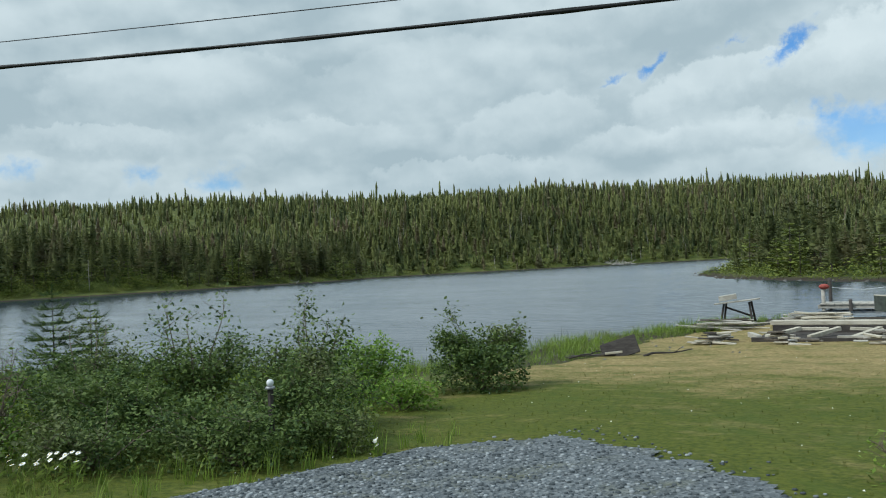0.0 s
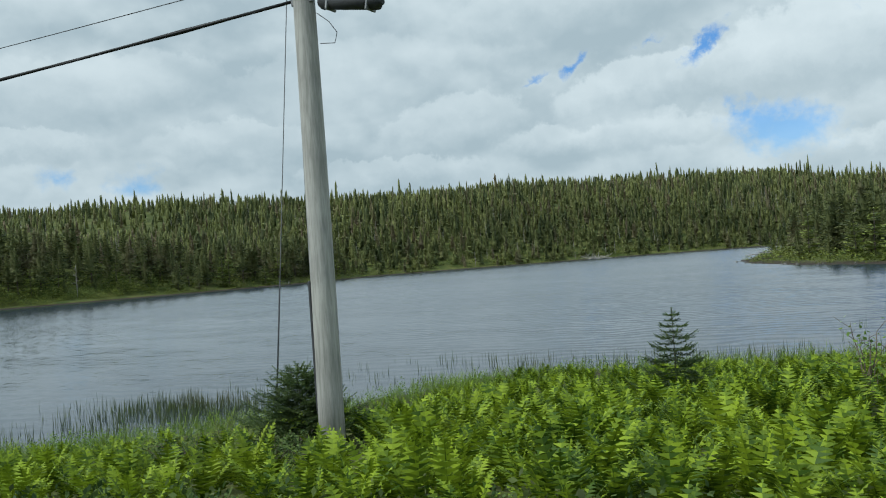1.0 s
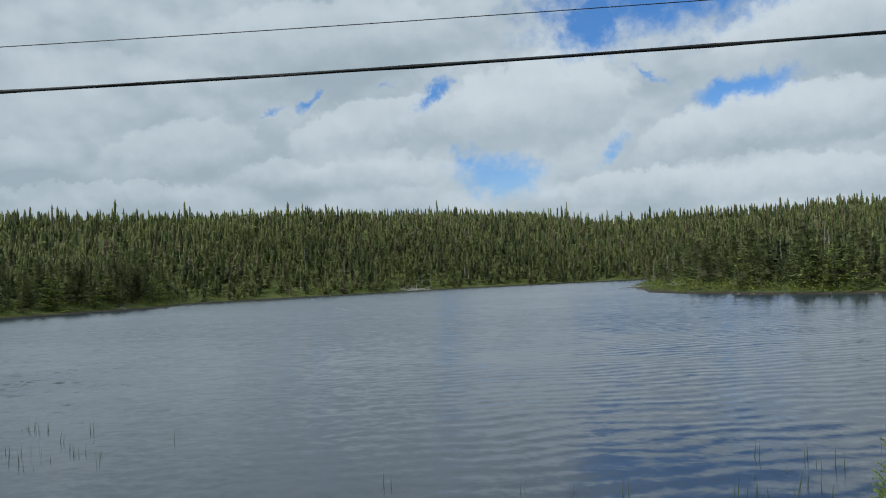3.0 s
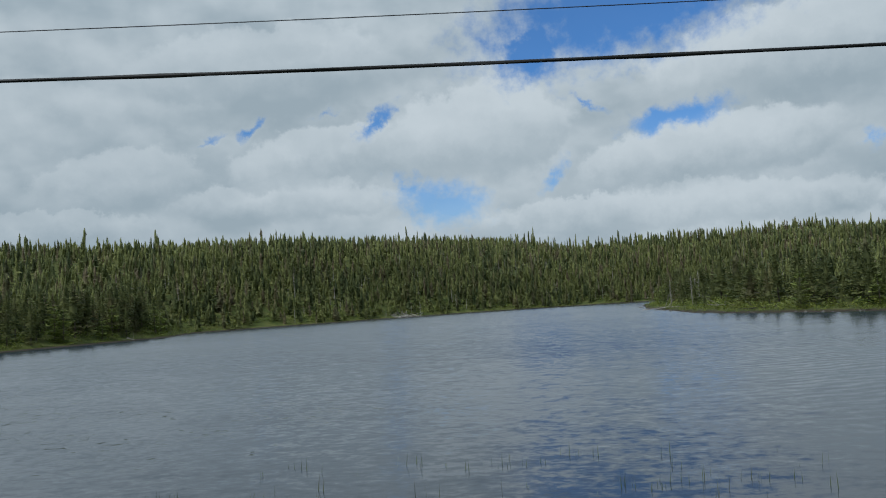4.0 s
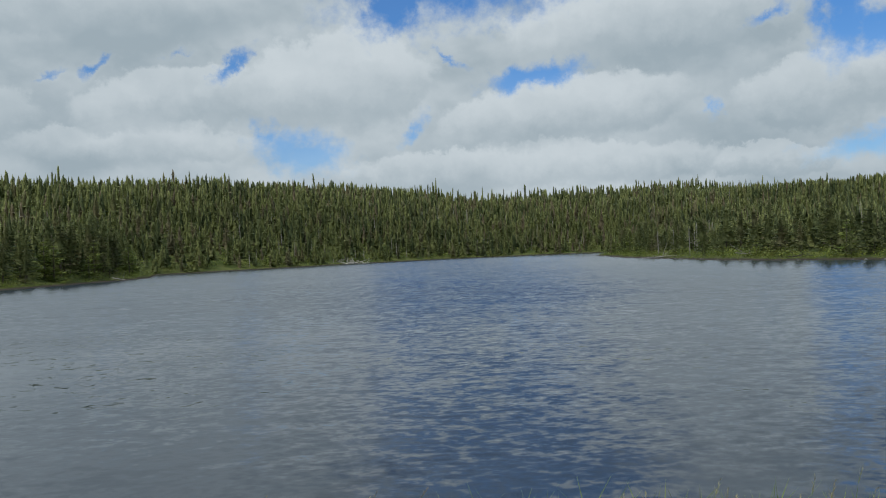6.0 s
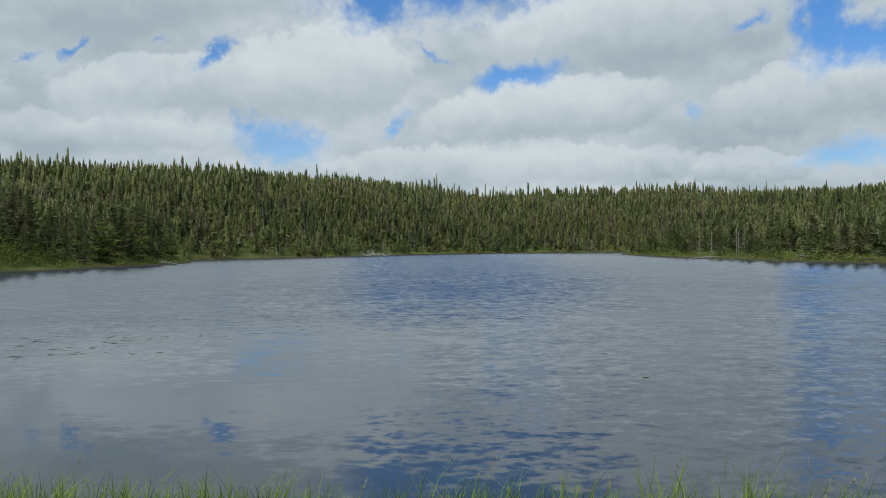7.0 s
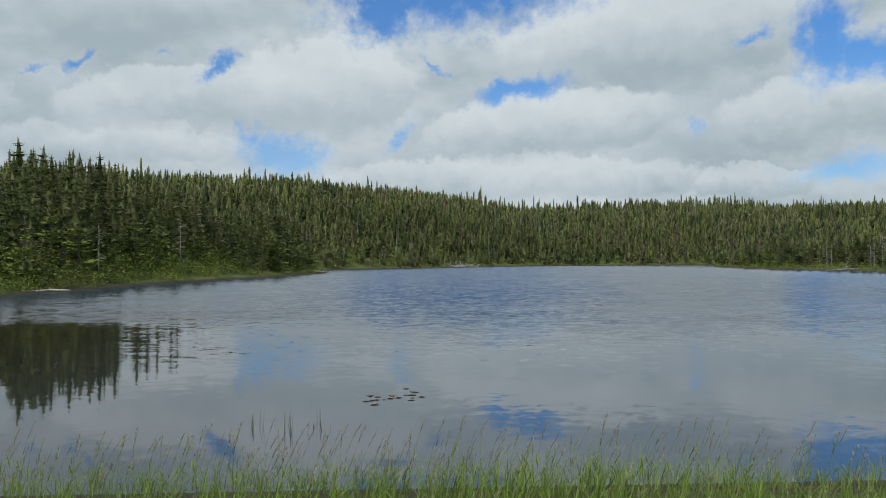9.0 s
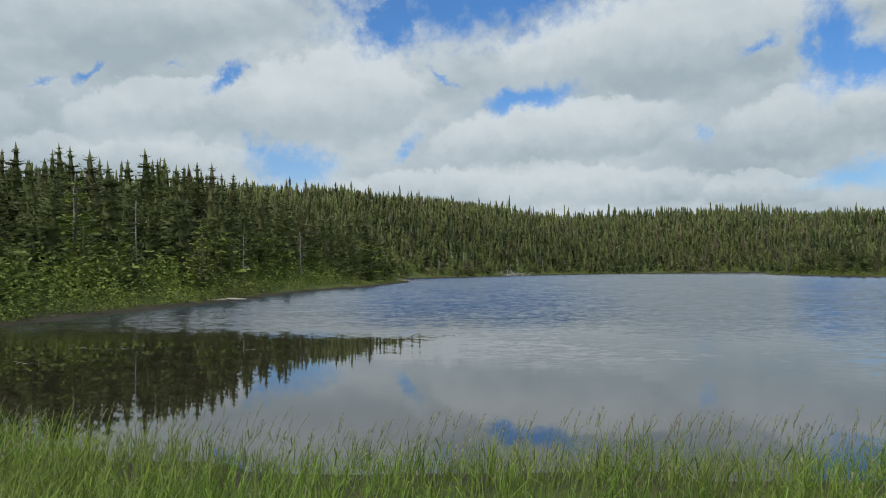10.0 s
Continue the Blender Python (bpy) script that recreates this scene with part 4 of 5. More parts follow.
def reeds():
    xs, ys = [], []
    for cx, cy, rx, ry, n in ((-26.2, 7.8, 1.2, 0.7, 800), (-24.8, 11.4, 1.5, 1.0, 70), (-28.8, 3.8, 2.0, 0.6, 260), (-25.6, 6.4, 1.2, 1.0, 480), (-31.5, 2.2, 2.2, 0.5, 30), (-20.5, 14.6, 2.5, 0.6, 190),
                              (-15.5, 15.6, 2.5, 0.6, 190), (-49.6, 6.3, 2.2, 0.5, 28), (-47.0, 4.0, 1.5, 0.6, 30), (-36.5, 1.4, 2.0, 0.6, 14), (-53.0, 3.4, 2.2, 0.8, 34), (-108.3, 4.1, 0.25, 0.2, 7), (-108.7, 4.6, 0.3, 0.2, 6), (-13, 17.6, 1.2, 0.8, 50), (-12.4, 22, 0.7, 1.6, 50)):
        xs.append(rng.normal(cx, rx, n)), ys.append(rng.normal(cy, ry, n))
    x, y = np.concatenate(xs), np.concatenate(ys)
    k = lake_distance(x, y) < -0.1
    x, y = x[k], y[k]
    h = rng.uniform(0.45, 0.85, len(x))
    spots = np.stack([x, y, np.full(len(x), -0.25), 0 * h + 0.6, h, rng.uniform(0, 6.28, len(x)), rng.normal(0.03, 0.06, len(x)), rng.normal(0, 0.06, len(x))], -1)
    v, t = tuft(231, 2, 0.35, 0.10)
    a, b = stamp(v, t, spots)
    tagged(new("reeds", mesh_of("reeds", a, b, REED)), "thin upright reeds standing in the shallow water", "reeds", kind="stuff")


reeds()


def seed_grass(seed):
    """A tall grass stem with a nodding seed head."""
    r = np.random.default_rng(seed)
    stalk, head = Soup(), Soup()
    at = lambda q: np.array((0.16 * q ** 3, 0.02 * q, q))
    for i in range(5):
        p, q = at(i / 5), at((i + 1) / 5)
        stalk.add([p - (0, 0.004, 0), p + (0, 0.004, 0), q], [(0, 1, 2)])
        stalk.add([p - (0.004, 0, 0), p + (0.004, 0, 0), q], [(0, 1, 2)])
    for _ in range(3):
        z, a, ln = r.uniform(0.15, 0.55), r.uniform(0, 6.28), r.uniform(0.25, 0.4)
        p = at(z)
        m, e = p + (math.cos(a) * ln * 0.5, math.sin(a) * ln * 0.5, ln * 0.5), p + (math.cos(a) * ln, math.sin(a) * ln, ln * 0.25)
        w = np.array((-math.sin(a), math.cos(a), 0)) * 0.006
        stalk.add([p - w * 0.6, p + w * 0.6, m - w, m + w, e], [(0, 1, 2), (1, 3, 2), (2, 3, 4)])
    for i in range(22):
        q = 0.80 + 0.21 * (i + r.random()) / 22
        p, a = at(min(q, 1.0)), r.uniform(0, 6.28)
        ln = 0.030 + 0.030 * math.sin(math.pi * (q - 0.80) / 0.21)
        e = p + (math.cos(a) * ln * 0.55 + 0.010, math.sin(a) * ln * 0.55, ln * r.uniform(0.5, 1.1))
        m = (p + e) / 2
        head.add([p, m + (-0.004 * math.sin(a), 0.004 * math.cos(a), 0), e, m - (-0.004 * math.sin(a), 0.004 * math.cos(a), 0)], [(0, 1, 2), (0, 2, 3)])
    return stalk, head


def seed_heads():
    x, y = standing(0, (-131, -36), (-6, 9), 0.28, lambda a, b: (lake_distance(a, b) > -0.1) & (lake_distance(a, b) < 4.2) & (off_road(a, b) > 3.2) & (rng.random(a.size) < np.where(a < -104, 2.0, 0.17) * (0.75 + 0.5 * rough(a, b, 2.2))))
    # two rank clumps on the bank top, and a row of stiff stems in the shallows
    clumps = ((-102.9, -2.2, 0.45, 0.35, 120, 0.75, 1.20), (-98.7, -0.3, 0.32, 0.25, 70, 0.60, 1.10), (-101.4, -0.9, 0.75, 0.25, 46, 0.45, 0.75))
    h = [rng.uniform(0.40, 0.70, len(x)) * np.where((x < -112) & (y < 1), 1.15, 1.0)]
    lean = [rng.normal(0.09, 0.13, len(x))]
    for cx, cy, wx, wy, count, low, high in clumps:
        x, y = np.concatenate([x, rng.normal(cx, wx, count)]), np.concatenate([y, rng.normal(cy, wy, count)])
        h.append(rng.uniform(low, high, count))
        lean.append(rng.normal(0.16 if cx < -102 else 0.02, 0.07, count))
    h, lean = np.concatenate(h), np.concatenate(lean)
    spots = np.stack([x, y, height(x, y) - 0.02, h, h, rng.uniform(-0.9, 0.9, len(x)), lean, rng.normal(0, 0.07, len(x))], -1)
    for name, pick, mat, label in (("grass_stalks", 0, GRASS, "tall green stalks of flowering grass on the bank"), ("grass_plumes", 1, SEED, "nodding tan and purplish seed heads of tall grass")):
        vs, ts, n = [], [], 0
        for q in range(4):
            soup = seed_grass(300 + q)[pick]
            a, b = stamp(np.concatenate(soup.v), np.concatenate(soup.t), spots[q::4])
            vs.append(a), ts.append(b + n)
            n += len(a)
        tagged(new(name, mesh_of(name, np.concatenate(vs), np.concatenate(ts), mat)), label, "grass", kind="stuff")


seed_heads()


# ---- shrubs and young trees by the road ----
def shrub(name, at, tall, wide, stems, leaves, size, mat, label, seed, shoots=0, open_top=0.0):
    """A many-stemmed bush: bent tapering stems with side twigs, and leaves set along them."""
    r = np.random.default_rng(seed)
    x, y = at
    ob = base(name, (x, y, ground_z(x, y) - 0.03), label, "shrub", "bushes by the road")
    wood, s, ends = bmesh.new(), Soup(), []
    for k in range(stems + shoots):
        a = r.uniform(0, 6.28)
        out = wide * 0.5 * r.uniform(0.15, 1.0) if k < stems else wide * r.uniform(0.05, 0.45)
        top = tall * (r.uniform(0.6, 0.95) if k < stems else r.uniform(1.0, 1.28))
        pts = [Vector((math.cos(a) * out * q ** 1.2 + r.normal(0, 0.02), math.sin(a) * out * q ** 1.2 + r.normal(0, 0.02), top * (q - 0.1 * q * q) / 0.9)) for q in (0, 0.3, 0.6, 0.85, 1)]
        rod(pts, [0.014, 0.011, 0.008, 0.005, 0.002], 5, wood)
        for _ in range(5):
            q = r.uniform(0.35, 0.95)
            i = min(3, int(q * 4))
            p = pts[i].lerp(pts[i + 1], q * 4 - i)
            e = p + Vector((r.normal(0, 0.14), r.normal(0, 0.14), r.uniform(0.02, 0.2))) * (0.6 + 0.4 * tall)
            rod([p, e], [0.004, 0.0015], 4, wood)
            ends.append((p, e, k >= stems))
        ends.append((pts[3], pts[4], k >= stems))
        ends.append((pts[2], pts[3], k >= stems))
    for _ in range(leaves):
        p, e, tip = ends[int(r.integers(0, len(ends)))]
        if tip and r.random() < 0.6:
            continue
        c = np.array(p.lerp(e, r.random() ** 0.7)) + r.normal(0, 0.045 + 0.03 * tall, 3)
        if r.random() < 0.45:
            q = r.uniform(0, 6.28)
            rad = wide * 0.5 * r.random() ** 0.5
            c = np.array((rad * math.cos(q), rad * math.sin(q), tall * r.uniform(0.08, 0.78) * (1 - open_top * (rad / wide))))
        d = r.normal(0, 1, 3) * (1, 1, 0.55)
        d /= np.linalg.norm(d)
        w = np.cross(d, (0, 0, 1) + r.normal(0, 0.5, 3))
        w /= np.linalg.norm(w)
        g = np.cross(w, d) * 0.12
        k = size * r.uniform(0.6, 1.25)
        s.add([c - d * k, c + w * k * 0.55 - g * k, c + d * k, c - w * k * 0.55 - g * k], [(0, 1, 2), (0, 2, 3)])
    part("woody_growth", wood, TWIG, ob, "thin grey-brown stems")
    part("foliage", s.mesh("foliage", mat), mat, ob)
    return ob


shrub("alder_bush", (-7.1, 7.3), 1.25, 1.7, 12, 8370, 0.030, ALDER, "dense grey-green alder bush with leafy shoots beside the gravel", 401, 5)
shrub("alder_bush", (-8.1, 6.4), 1.25, 1.8, 13, 8835, 0.030, ALDER, "dense grey-green alder bush with leafy shoots beside the gravel", 402, 4)
shrub("alder_bush", (-9.2, 5.7), 1.10, 1.7, 12, 7905, 0.028, ALDER, "dense grey-green alder bush mixed with brown twigs", 403, 2)
shrub("alder_bush", (-6.4, 6.3), 0.95, 1.4, 10, 6510, 0.027, ALDER, "low alder bush at the edge of the gravel", 404, 0)
shrub("alder_bush", (-7.5, 5.2), 0.80, 1.6, 10, 6510, 0.027, ALDER, "low alder bush above the daisies", 405, 0)
shrub("alder_bush", (-10.3, 6.6), 1.05, 1.5, 10, 6045, 0.028, ALDER, "alder bush beside the two thin spruces", 406, 1)
shrub("alder_bush", (-7.6, 11.9), 1.10, 1.7, 12, 10462, 0.037, ALDER, "round dark-leaved bush standing on the lawn edge", 407, 2)
shrub("alder_bush", (-6.0, 5.2), 0.60, 1.3, 10, 5400, 0.027, ALDER, "low alder bush at the edge of the gravel", 421, 0)
shrub("alder_bush", (-7.0, 4.4), 0.55, 1.4, 10, 4500, 0.025, ALDER, "low alder bush above the daisies", 422, 0)
shrub("alder_bush", (-8.5, 5.0), 0.85, 1.6, 10, 5700, 0.027, ALDER, "dense grey-green alder bush mixed with brown twigs", 423, 0)
shrub("alder_bush", (-5.7, 6.1), 0.50, 0.9, 8, 3600, 0.025, ALDER, "low alder bush at the edge of the gravel", 424, 0)
shrub("twiggy_shrub", (-9.9, 4.7), 1.05, 1.1, 26, 420, 0.026, ALDER, "half-dead shrub of bare brown twigs beside the alders", 425, 8)
shrub("twiggy_shrub", (-8.7, 4.3), 0.75, 1.0, 20, 380, 0.026, ALDER, "half-dead shrub of bare brown twigs beside the alders", 426, 8)
shrub("willow_bush", (-8.5, 10.0), 1.10, 1.5, 12, 3600, 0.036, WILLOW, "bright green willow bush below the alders", 408, 0)
shrub("willow_bush", (-7.3, 9.3), 0.55, 1.2, 8, 1700, 0.034, WILLOW, "low bright green willow bush on the lawn edge", 409, 0)
shrub("willow_bush", (-9.6, 10.8), 0.60, 1.4, 8, 1700, 0.034, WILLOW, "low bright green willow bush near the sedge", 410, 0)
shrub("willow_bush", (-13.4, 6.9), 0.85, 0.8, 5, 420, 0.036, WILLOW, "thin sparse-leaved willow sapling among the ferns", 411, 4)
shrub("weed_clump", (-8.6, 4.2), 0.50, 1.2, 10, 1500, 0.030, WILLOW, "knee-high broad-leaved weeds on the bank", 412, 0)
shrub("weed_clump", (-9.9, 4.3), 0.45, 1.3, 10, 1500, 0.030, ALDER, "knee-high broad-leaved weeds under the ferns", 413, 0)
shrub("weed_clump", (-7.3, 2.5), 0.42, 1.4, 10, 2200, 0.028, ALDER, "knee-high broad-leaved weeds on the roadside", 427, 0)
shrub("weed_clump", (-8.5, 2.3), 0.46, 1.4, 10, 2200, 0.028, ALDER, "knee-high broad-leaved weeds on the roadside", 428, 0)
shrub("weed_clump", (-9.6, 2.3), 0.42, 1.3, 10, 2000, 0.028, WILLOW, "knee-high broad-leaved weeds on the roadside", 429, 0)
shrub("weed_clump", (-7.9, 3.3), 0.50, 1.4, 10, 2200, 0.028, ALDER, "knee-high broad-leaved weeds below the alders", 430, 0)
shrub("weed_clump", (-9.2, 3.2), 0.50, 1.4, 10, 2200, 0.028, ALDER, "knee-high broad-leaved weeds below the alders", 431, 0)
shrub("weed_clump", (-0.6, 6.7), 0.42, 0.8, 8, 500, 0.026, GRASS, "rank yellowing weeds at the lawn edge", 432, 4)
shrub("weed_clump", (-18.4, 1.9), 0.35, 1.1, 9, 1200, 0.028, ALDER, "low leafy weeds round the foot of the pole", 414, 0)
shrub("weed_clump", (-19.6, 1.6), 0.35, 1.1, 9, 1200, 0.028, ALDER, "low leafy weeds round the foot of the pole", 415, 0)
shrub("weed_clump", (-53.0, -2.4), 0.55, 0.9, 8, 900, 0.030, WILLOW, "leafy yellow-green weeds on the bank top", 416, 0)
shrub("weed_clump", (-89.2, -0.4), 0.40, 0.4, 5, 300, 0.026, WILLOW, "small leafy seedling among bank grass", 417, 0)
shrub("weed_clump", (-52.0, -2.0), 0.55, 0.9, 8, 900, 0.030, ALDER, "leafy dark weeds on the bank top", 418, 0)


def sapling(h, wide, whorls, seed, clear, rise=0.5):
    """Stem and branches of a young spruce: level whorls of flat sprays, their twigs thick with needles."""
    r = np.random.default_rng(seed)
    stem, s = Soup(), Soup()

    def brush(p, e, w):
        """A twig set with needles, two rows on either side and one on top."""
        d = e - p
        ln = np.linalg.norm(d)
        d = d / ln
        u = np.cross(d, (0, 0, 1.0))
        u = u / np.linalg.norm(u) if np.linalg.norm(u) > 1e-3 else np.array((1.0, 0, 0))
        k = np.cross(u, d)
        s.add([p - u * 0.004, p + u * 0.004, e], [(0, 1, 2)])
        count = max(3, int(ln / 0.018))
        for i in range(count):
            q = p + d * ln * (i + 0.5) / count
            for g in (u, -u, k * 0.8 + u * r.uniform(-0.6, 0.6)):
                tip = q + (g * 0.8 + d * 0.6) * w * 1.7 * r.uniform(0.8, 1.2)
                s.add([q - d * 0.0085, q + d * 0.0085, tip], [(0, 1, 2)])

    ring = [(0.011 * h * (1 - 0.92 * z) * math.cos(k * math.tau / 6), 0.011 * h * (1 - 0.92 * z) * math.sin(k * math.tau / 6), h * z) for z in (0, 0.5, 1.0) for k in range(6)]
    stem.add(ring, [q for j in (0, 6) for k in range(6) for q in ((j + k, j + (k + 1) % 6, j + 6 + (k + 1) % 6), (j + k, j + 6 + (k + 1) % 6, j + 6 + k))])
    levels = [(clear + (0.94 - clear) * (k / (whorls - 1)) ** 0.92, 6, 1.0) for k in range(whorls)]
    levels += [(0.5 * (a[0] + b[0]), 4, 0.6) for a, b in zip(levels, levels[1:])]
    for z, count, share in levels:
        f = (z - clear) / (1 - clear)
        for k in range(count):
            a = k * math.tau / count + z * 29 + r.uniform(-0.3, 0.3)
            ln = 0.5 * wide * share * min(1.0, 0.80 + 0.9 * f) * ((1 - f) ** 0.82 + 0.08) * r.uniform(0.75, 1.15)
            ln = max(ln, 0.05)
            way, side = np.array((math.cos(a), math.sin(a), 0.0)), np.array((-math.sin(a), math.cos(a), 0.0))
            tilt = -0.02 + rise * f + r.normal(0, 0.06)
            at = lambda q: way * ln * q + np.array((0, 0, h * z + ln * (tilt * q + 0.10 * q * q - 0.10 * math.sin(q * math.pi))))
            for i in range(3):
                brush(at(i / 3), at((i + 1) / 3 + 0.04), 0.016)
            n = max(2, int(ln / 0.047))
            for i in range(n):
                q = 0.22 + 0.72 * (i + r.uniform(-0.2, 0.2)) / n
                tl = (0.48 * (1 - q) * ln + 0.035) * r.uniform(0.7, 1.2)
                for sg in (-1, 1):
                    p = at(q)
                    brush(p, p + way * tl * 0.70 + side * sg * tl * 0.72 + np.array((0, 0, r.uniform(-0.12, 0.16) * tl)), 0.015)
    brush(np.array((0, 0, 0.90 * h)), np.array((0.004, 0, 1.02 * h)), 0.016)
    return stem, s


def young_spruces():
    """Young spruces on the bank: x, y, height of the tip, width, whorls."""
    spec = (
        (-11.83, 6.84, 2.52, 1.60, 7, "thin young spruce with level open branches"), (-11.20, 7.05, 2.34, 1.35, 7, "thin young spruce with level open branches"),
        (-15.72, 6.84, 1.86, 1.35, 8, "small dark young spruce rising from the ferns"), (-19.30, 3.20, 1.62, 1.95, 13, "broad low spruce at the foot of the pole"),
        (-29.0, -2.1, 1.12, 0.45, 7, "waist-high bright young spruce on the bank"), (-34.28, -2.28, 1.78, 1.20, 9, "young spruce of narrow shape on the bank"),
        (-59.93, -2.96, 2.40, 1.40, 6, "slender young spruce with light new shoots"),
        (-59.25, -3.0, 1.62, 1.00, 6, "small bushy young spruce"), (-61.2, -3.0, 1.84, 0.80, 4, "slender young spruce with light new shoots"),
        (-60.95, -2.9, 1.86, 0.80, 5, "slender young spruce with light new shoots"), (-60.7, -3.1, 1.74, 0.80, 5, "small bushy young spruce"),
        (-64.47, -3.07, 2.22, 1.25, 5, "slender young spruce with light new shoots"),
        (-77.9, -2.4, 1.42, 0.86, 7, "small bushy young spruce beside the pole"),
        (-91.37, -0.98, 1.34, 1.45, 7, "bright green bushy young spruce in bank grass"), (-93.64, -0.85, 1.57, 1.32, 7, "bright green young spruce with tiered branches"))
    for i, (x, y, tip, wide, whorls, label) in enumerate(spec):
        z = ground_z(x, y) - 0.03
        h = tip - z
        stem, s = sapling(h, wide, whorls, 500 + i, 0.44 if i == 14 else 0.24 if i < 2 else 0.10, 0.22 if i in (0, 1, 2, 12, 13, 14) else 0.45)
        ob = base("young_spruce", (x, y, z), label, "tree", "young spruces on the bank", i * 47)
        part("trunk", stem.mesh("trunk", BARK, True), BARK, ob, "thin brown stem")
        green = DUSK if i < 4 else YOUNG
        part("crown", s.mesh("crown", green), green, ob)


young_spruces()


def daisies(x, y, count, wide, tall, seed, label):
    r = np.random.default_rng(seed)
    z = ground_z(x, y) - 0.02
    ob = base("daisy_clump", (x, y, z), label, "flowers")
    green = Soup()
    for _ in range(count):
        white, gold = Soup(), Soup()
        p = np.array((r.normal(0, wide * 0.5), r.normal(0, wide * 0.35), 0))
        top = p + (r.normal(0, 0.04), r.normal(0, 0.04), tall * r.uniform(0.7, 1.05))
        for k in (np.array((0.004, 0, 0)), np.array((0, 0.004, 0))):
            green.add([p - k, p + k, top], [(0, 1, 2)])
        for _ in range(4):
            q = p + (top - p) * r.uniform(0.1, 0.7)
            a = r.uniform(0, 6.28)
            e = q + (math.cos(a) * 0.08, math.sin(a) * 0.08, 0.04)
            m = (q + e) / 2
            green.add([q, m + (0, 0, 0.014), e, m - (0, 0, 0.014)], [(0, 1, 2), (0, 2, 3)])
        tilt, turn = r.uniform(0.2, 0.9), r.uniform(-2.4, -0.6)
        nrm = np.array((math.cos(turn) * math.sin(tilt), math.sin(turn) * math.sin(tilt), math.cos(tilt)))
        u = np.cross(nrm, (0, 0, 1))
        u /= np.linalg.norm(u)
        w = np.cross(nrm, u)
        for k in range(11):
            a = k * math.tau / 11
            d, e = u * math.cos(a) + w * math.sin(a), -u * math.sin(a) + w * math.cos(a)
            white.add([top, top + d * 0.013 + e * 0.005, top + d * 0.024, top + d * 0.013 - e * 0.005], [(0, 1, 2), (0, 2, 3)])
        gold.add([top + nrm * 0.006] + [top + (u * math.cos(k * math.tau / 6) + w * math.sin(k * math.tau / 6)) * 0.007 + nrm * 0.002 for k in range(6)], [(0, 1 + k, 1 + (k + 1) % 6) for k in range(6)])
        head = part("flower", white.mesh("flower", PETAL), PETAL, ob, "ring of white petals")
        part("centre", gold.mesh("centre", EYE), EYE, head, "yellow centre")
    part("greenery", green.mesh("greenery", GRASS), GRASS, ob, "thin green stalks and leaves")


daisies(-6.45, 3.55, 22, 0.34, 0.34, 601, "clump of white ox-eye daisies beside the gravel")
daisies(-5.1, 6.1, 3, 0.22, 0.22, 602, "few white daisies at the lawn edge")


def clover():
    x, y = standing(0, (-9, 3), (5, 18), 0.62, lambda a, b: on_lawn(a, b) & ~on_apron(a, b) & (rng.random(a.size) < 0.18 + 0.3 * rough(a, b, 1.5)))
    s = Soup()
    for k in range(6):
        a = k * math.tau / 6
        s.add([(0, 0, 1.0), (0.35 * math.cos(a), 0.35 * math.sin(a), 0.7), (0.35 * math.cos(a + 1.05), 0.35 * math.sin(a + 1.05), 0.7)], [(0, 1, 2)])
    sow("clover_flowers", PETAL, "tiny white clover heads dotted over the lawn", "flowers", x, y, rng.uniform(0.020, 0.032, len(x)), [(np.concatenate(s.v), np.concatenate(s.t))], (0, 0), -0.03)


clover()


def lily_patch(x, y, count, wide, deep, seed, label):
    r = np.random.default_rng(seed)
    ob = base("lily_pads", (x, y, 0), label, "water lilies", "floating lily pads")
    for _ in range(count):
        bm = bmesh.new()
        rad = r.uniform(0.04, 0.085)
        c = Vector((r.normal(0, wide * 0.45), r.normal(0, deep * 0.45), 0.012))
        mid = bm.verts.new(c)
        rim = [bm.verts.new(c + Vector((math.cos(a) * rad, math.sin(a) * rad * 0.85, 0.004 * math.sin(3 * a)))) for a in np.linspace(0.25, 6.03, 12)]
        for a, b in zip(rim, rim[1:]):
            bm.faces.new((mid, a, b))
        part("pad", bm, LILY, ob)


lily_patch(-107.1, 7.0, 22, 1.0, 0.7, 701, "drift of tan and green lily pads on still water")
lily_patch(-127.6, 13.9, 10, 0.6, 0.5, 702, "few pale lily pads on dark water")
lily_patch(-127.0, 17.4, 12, 1.0, 0.5, 703, "few pale lily pads on dark water")
lily_patch(-76.1, 0.9, 7, 0.4, 0.3, 704, "few green lily pads beside the bank")
lily_patch(-122.5, 16.5, 5, 0.5, 0.3, 705, "few pale lily pads on dark water")


# ---- poles and wires ----
TOP = Vector((-18.70, 3.07, 5.91))
NEXT = Vector((-76.94, -2.82, 7.10))


def utility_pole(at, top, r0, r1, label, lean=(0.0, 0.0)):
    x, y = at
    z = ground_z(x, y) - 0.3
    ob = base("utility_pole", (x, y, z), label, "utility pole", "poles along the road")
    h = top - z
    bm = rod([(lean[0] * h * q + 0.012 * math.sin(5 * q), lean[1] * h * q, h * q) for q in np.linspace(0, 1, 9)], [r0 + (r1 - r0) * q for q in np.linspace(0, 1, 9)], 18)
    part("shaft", bm, POLE, ob, "weathered grey wooden shaft")
    return ob, z


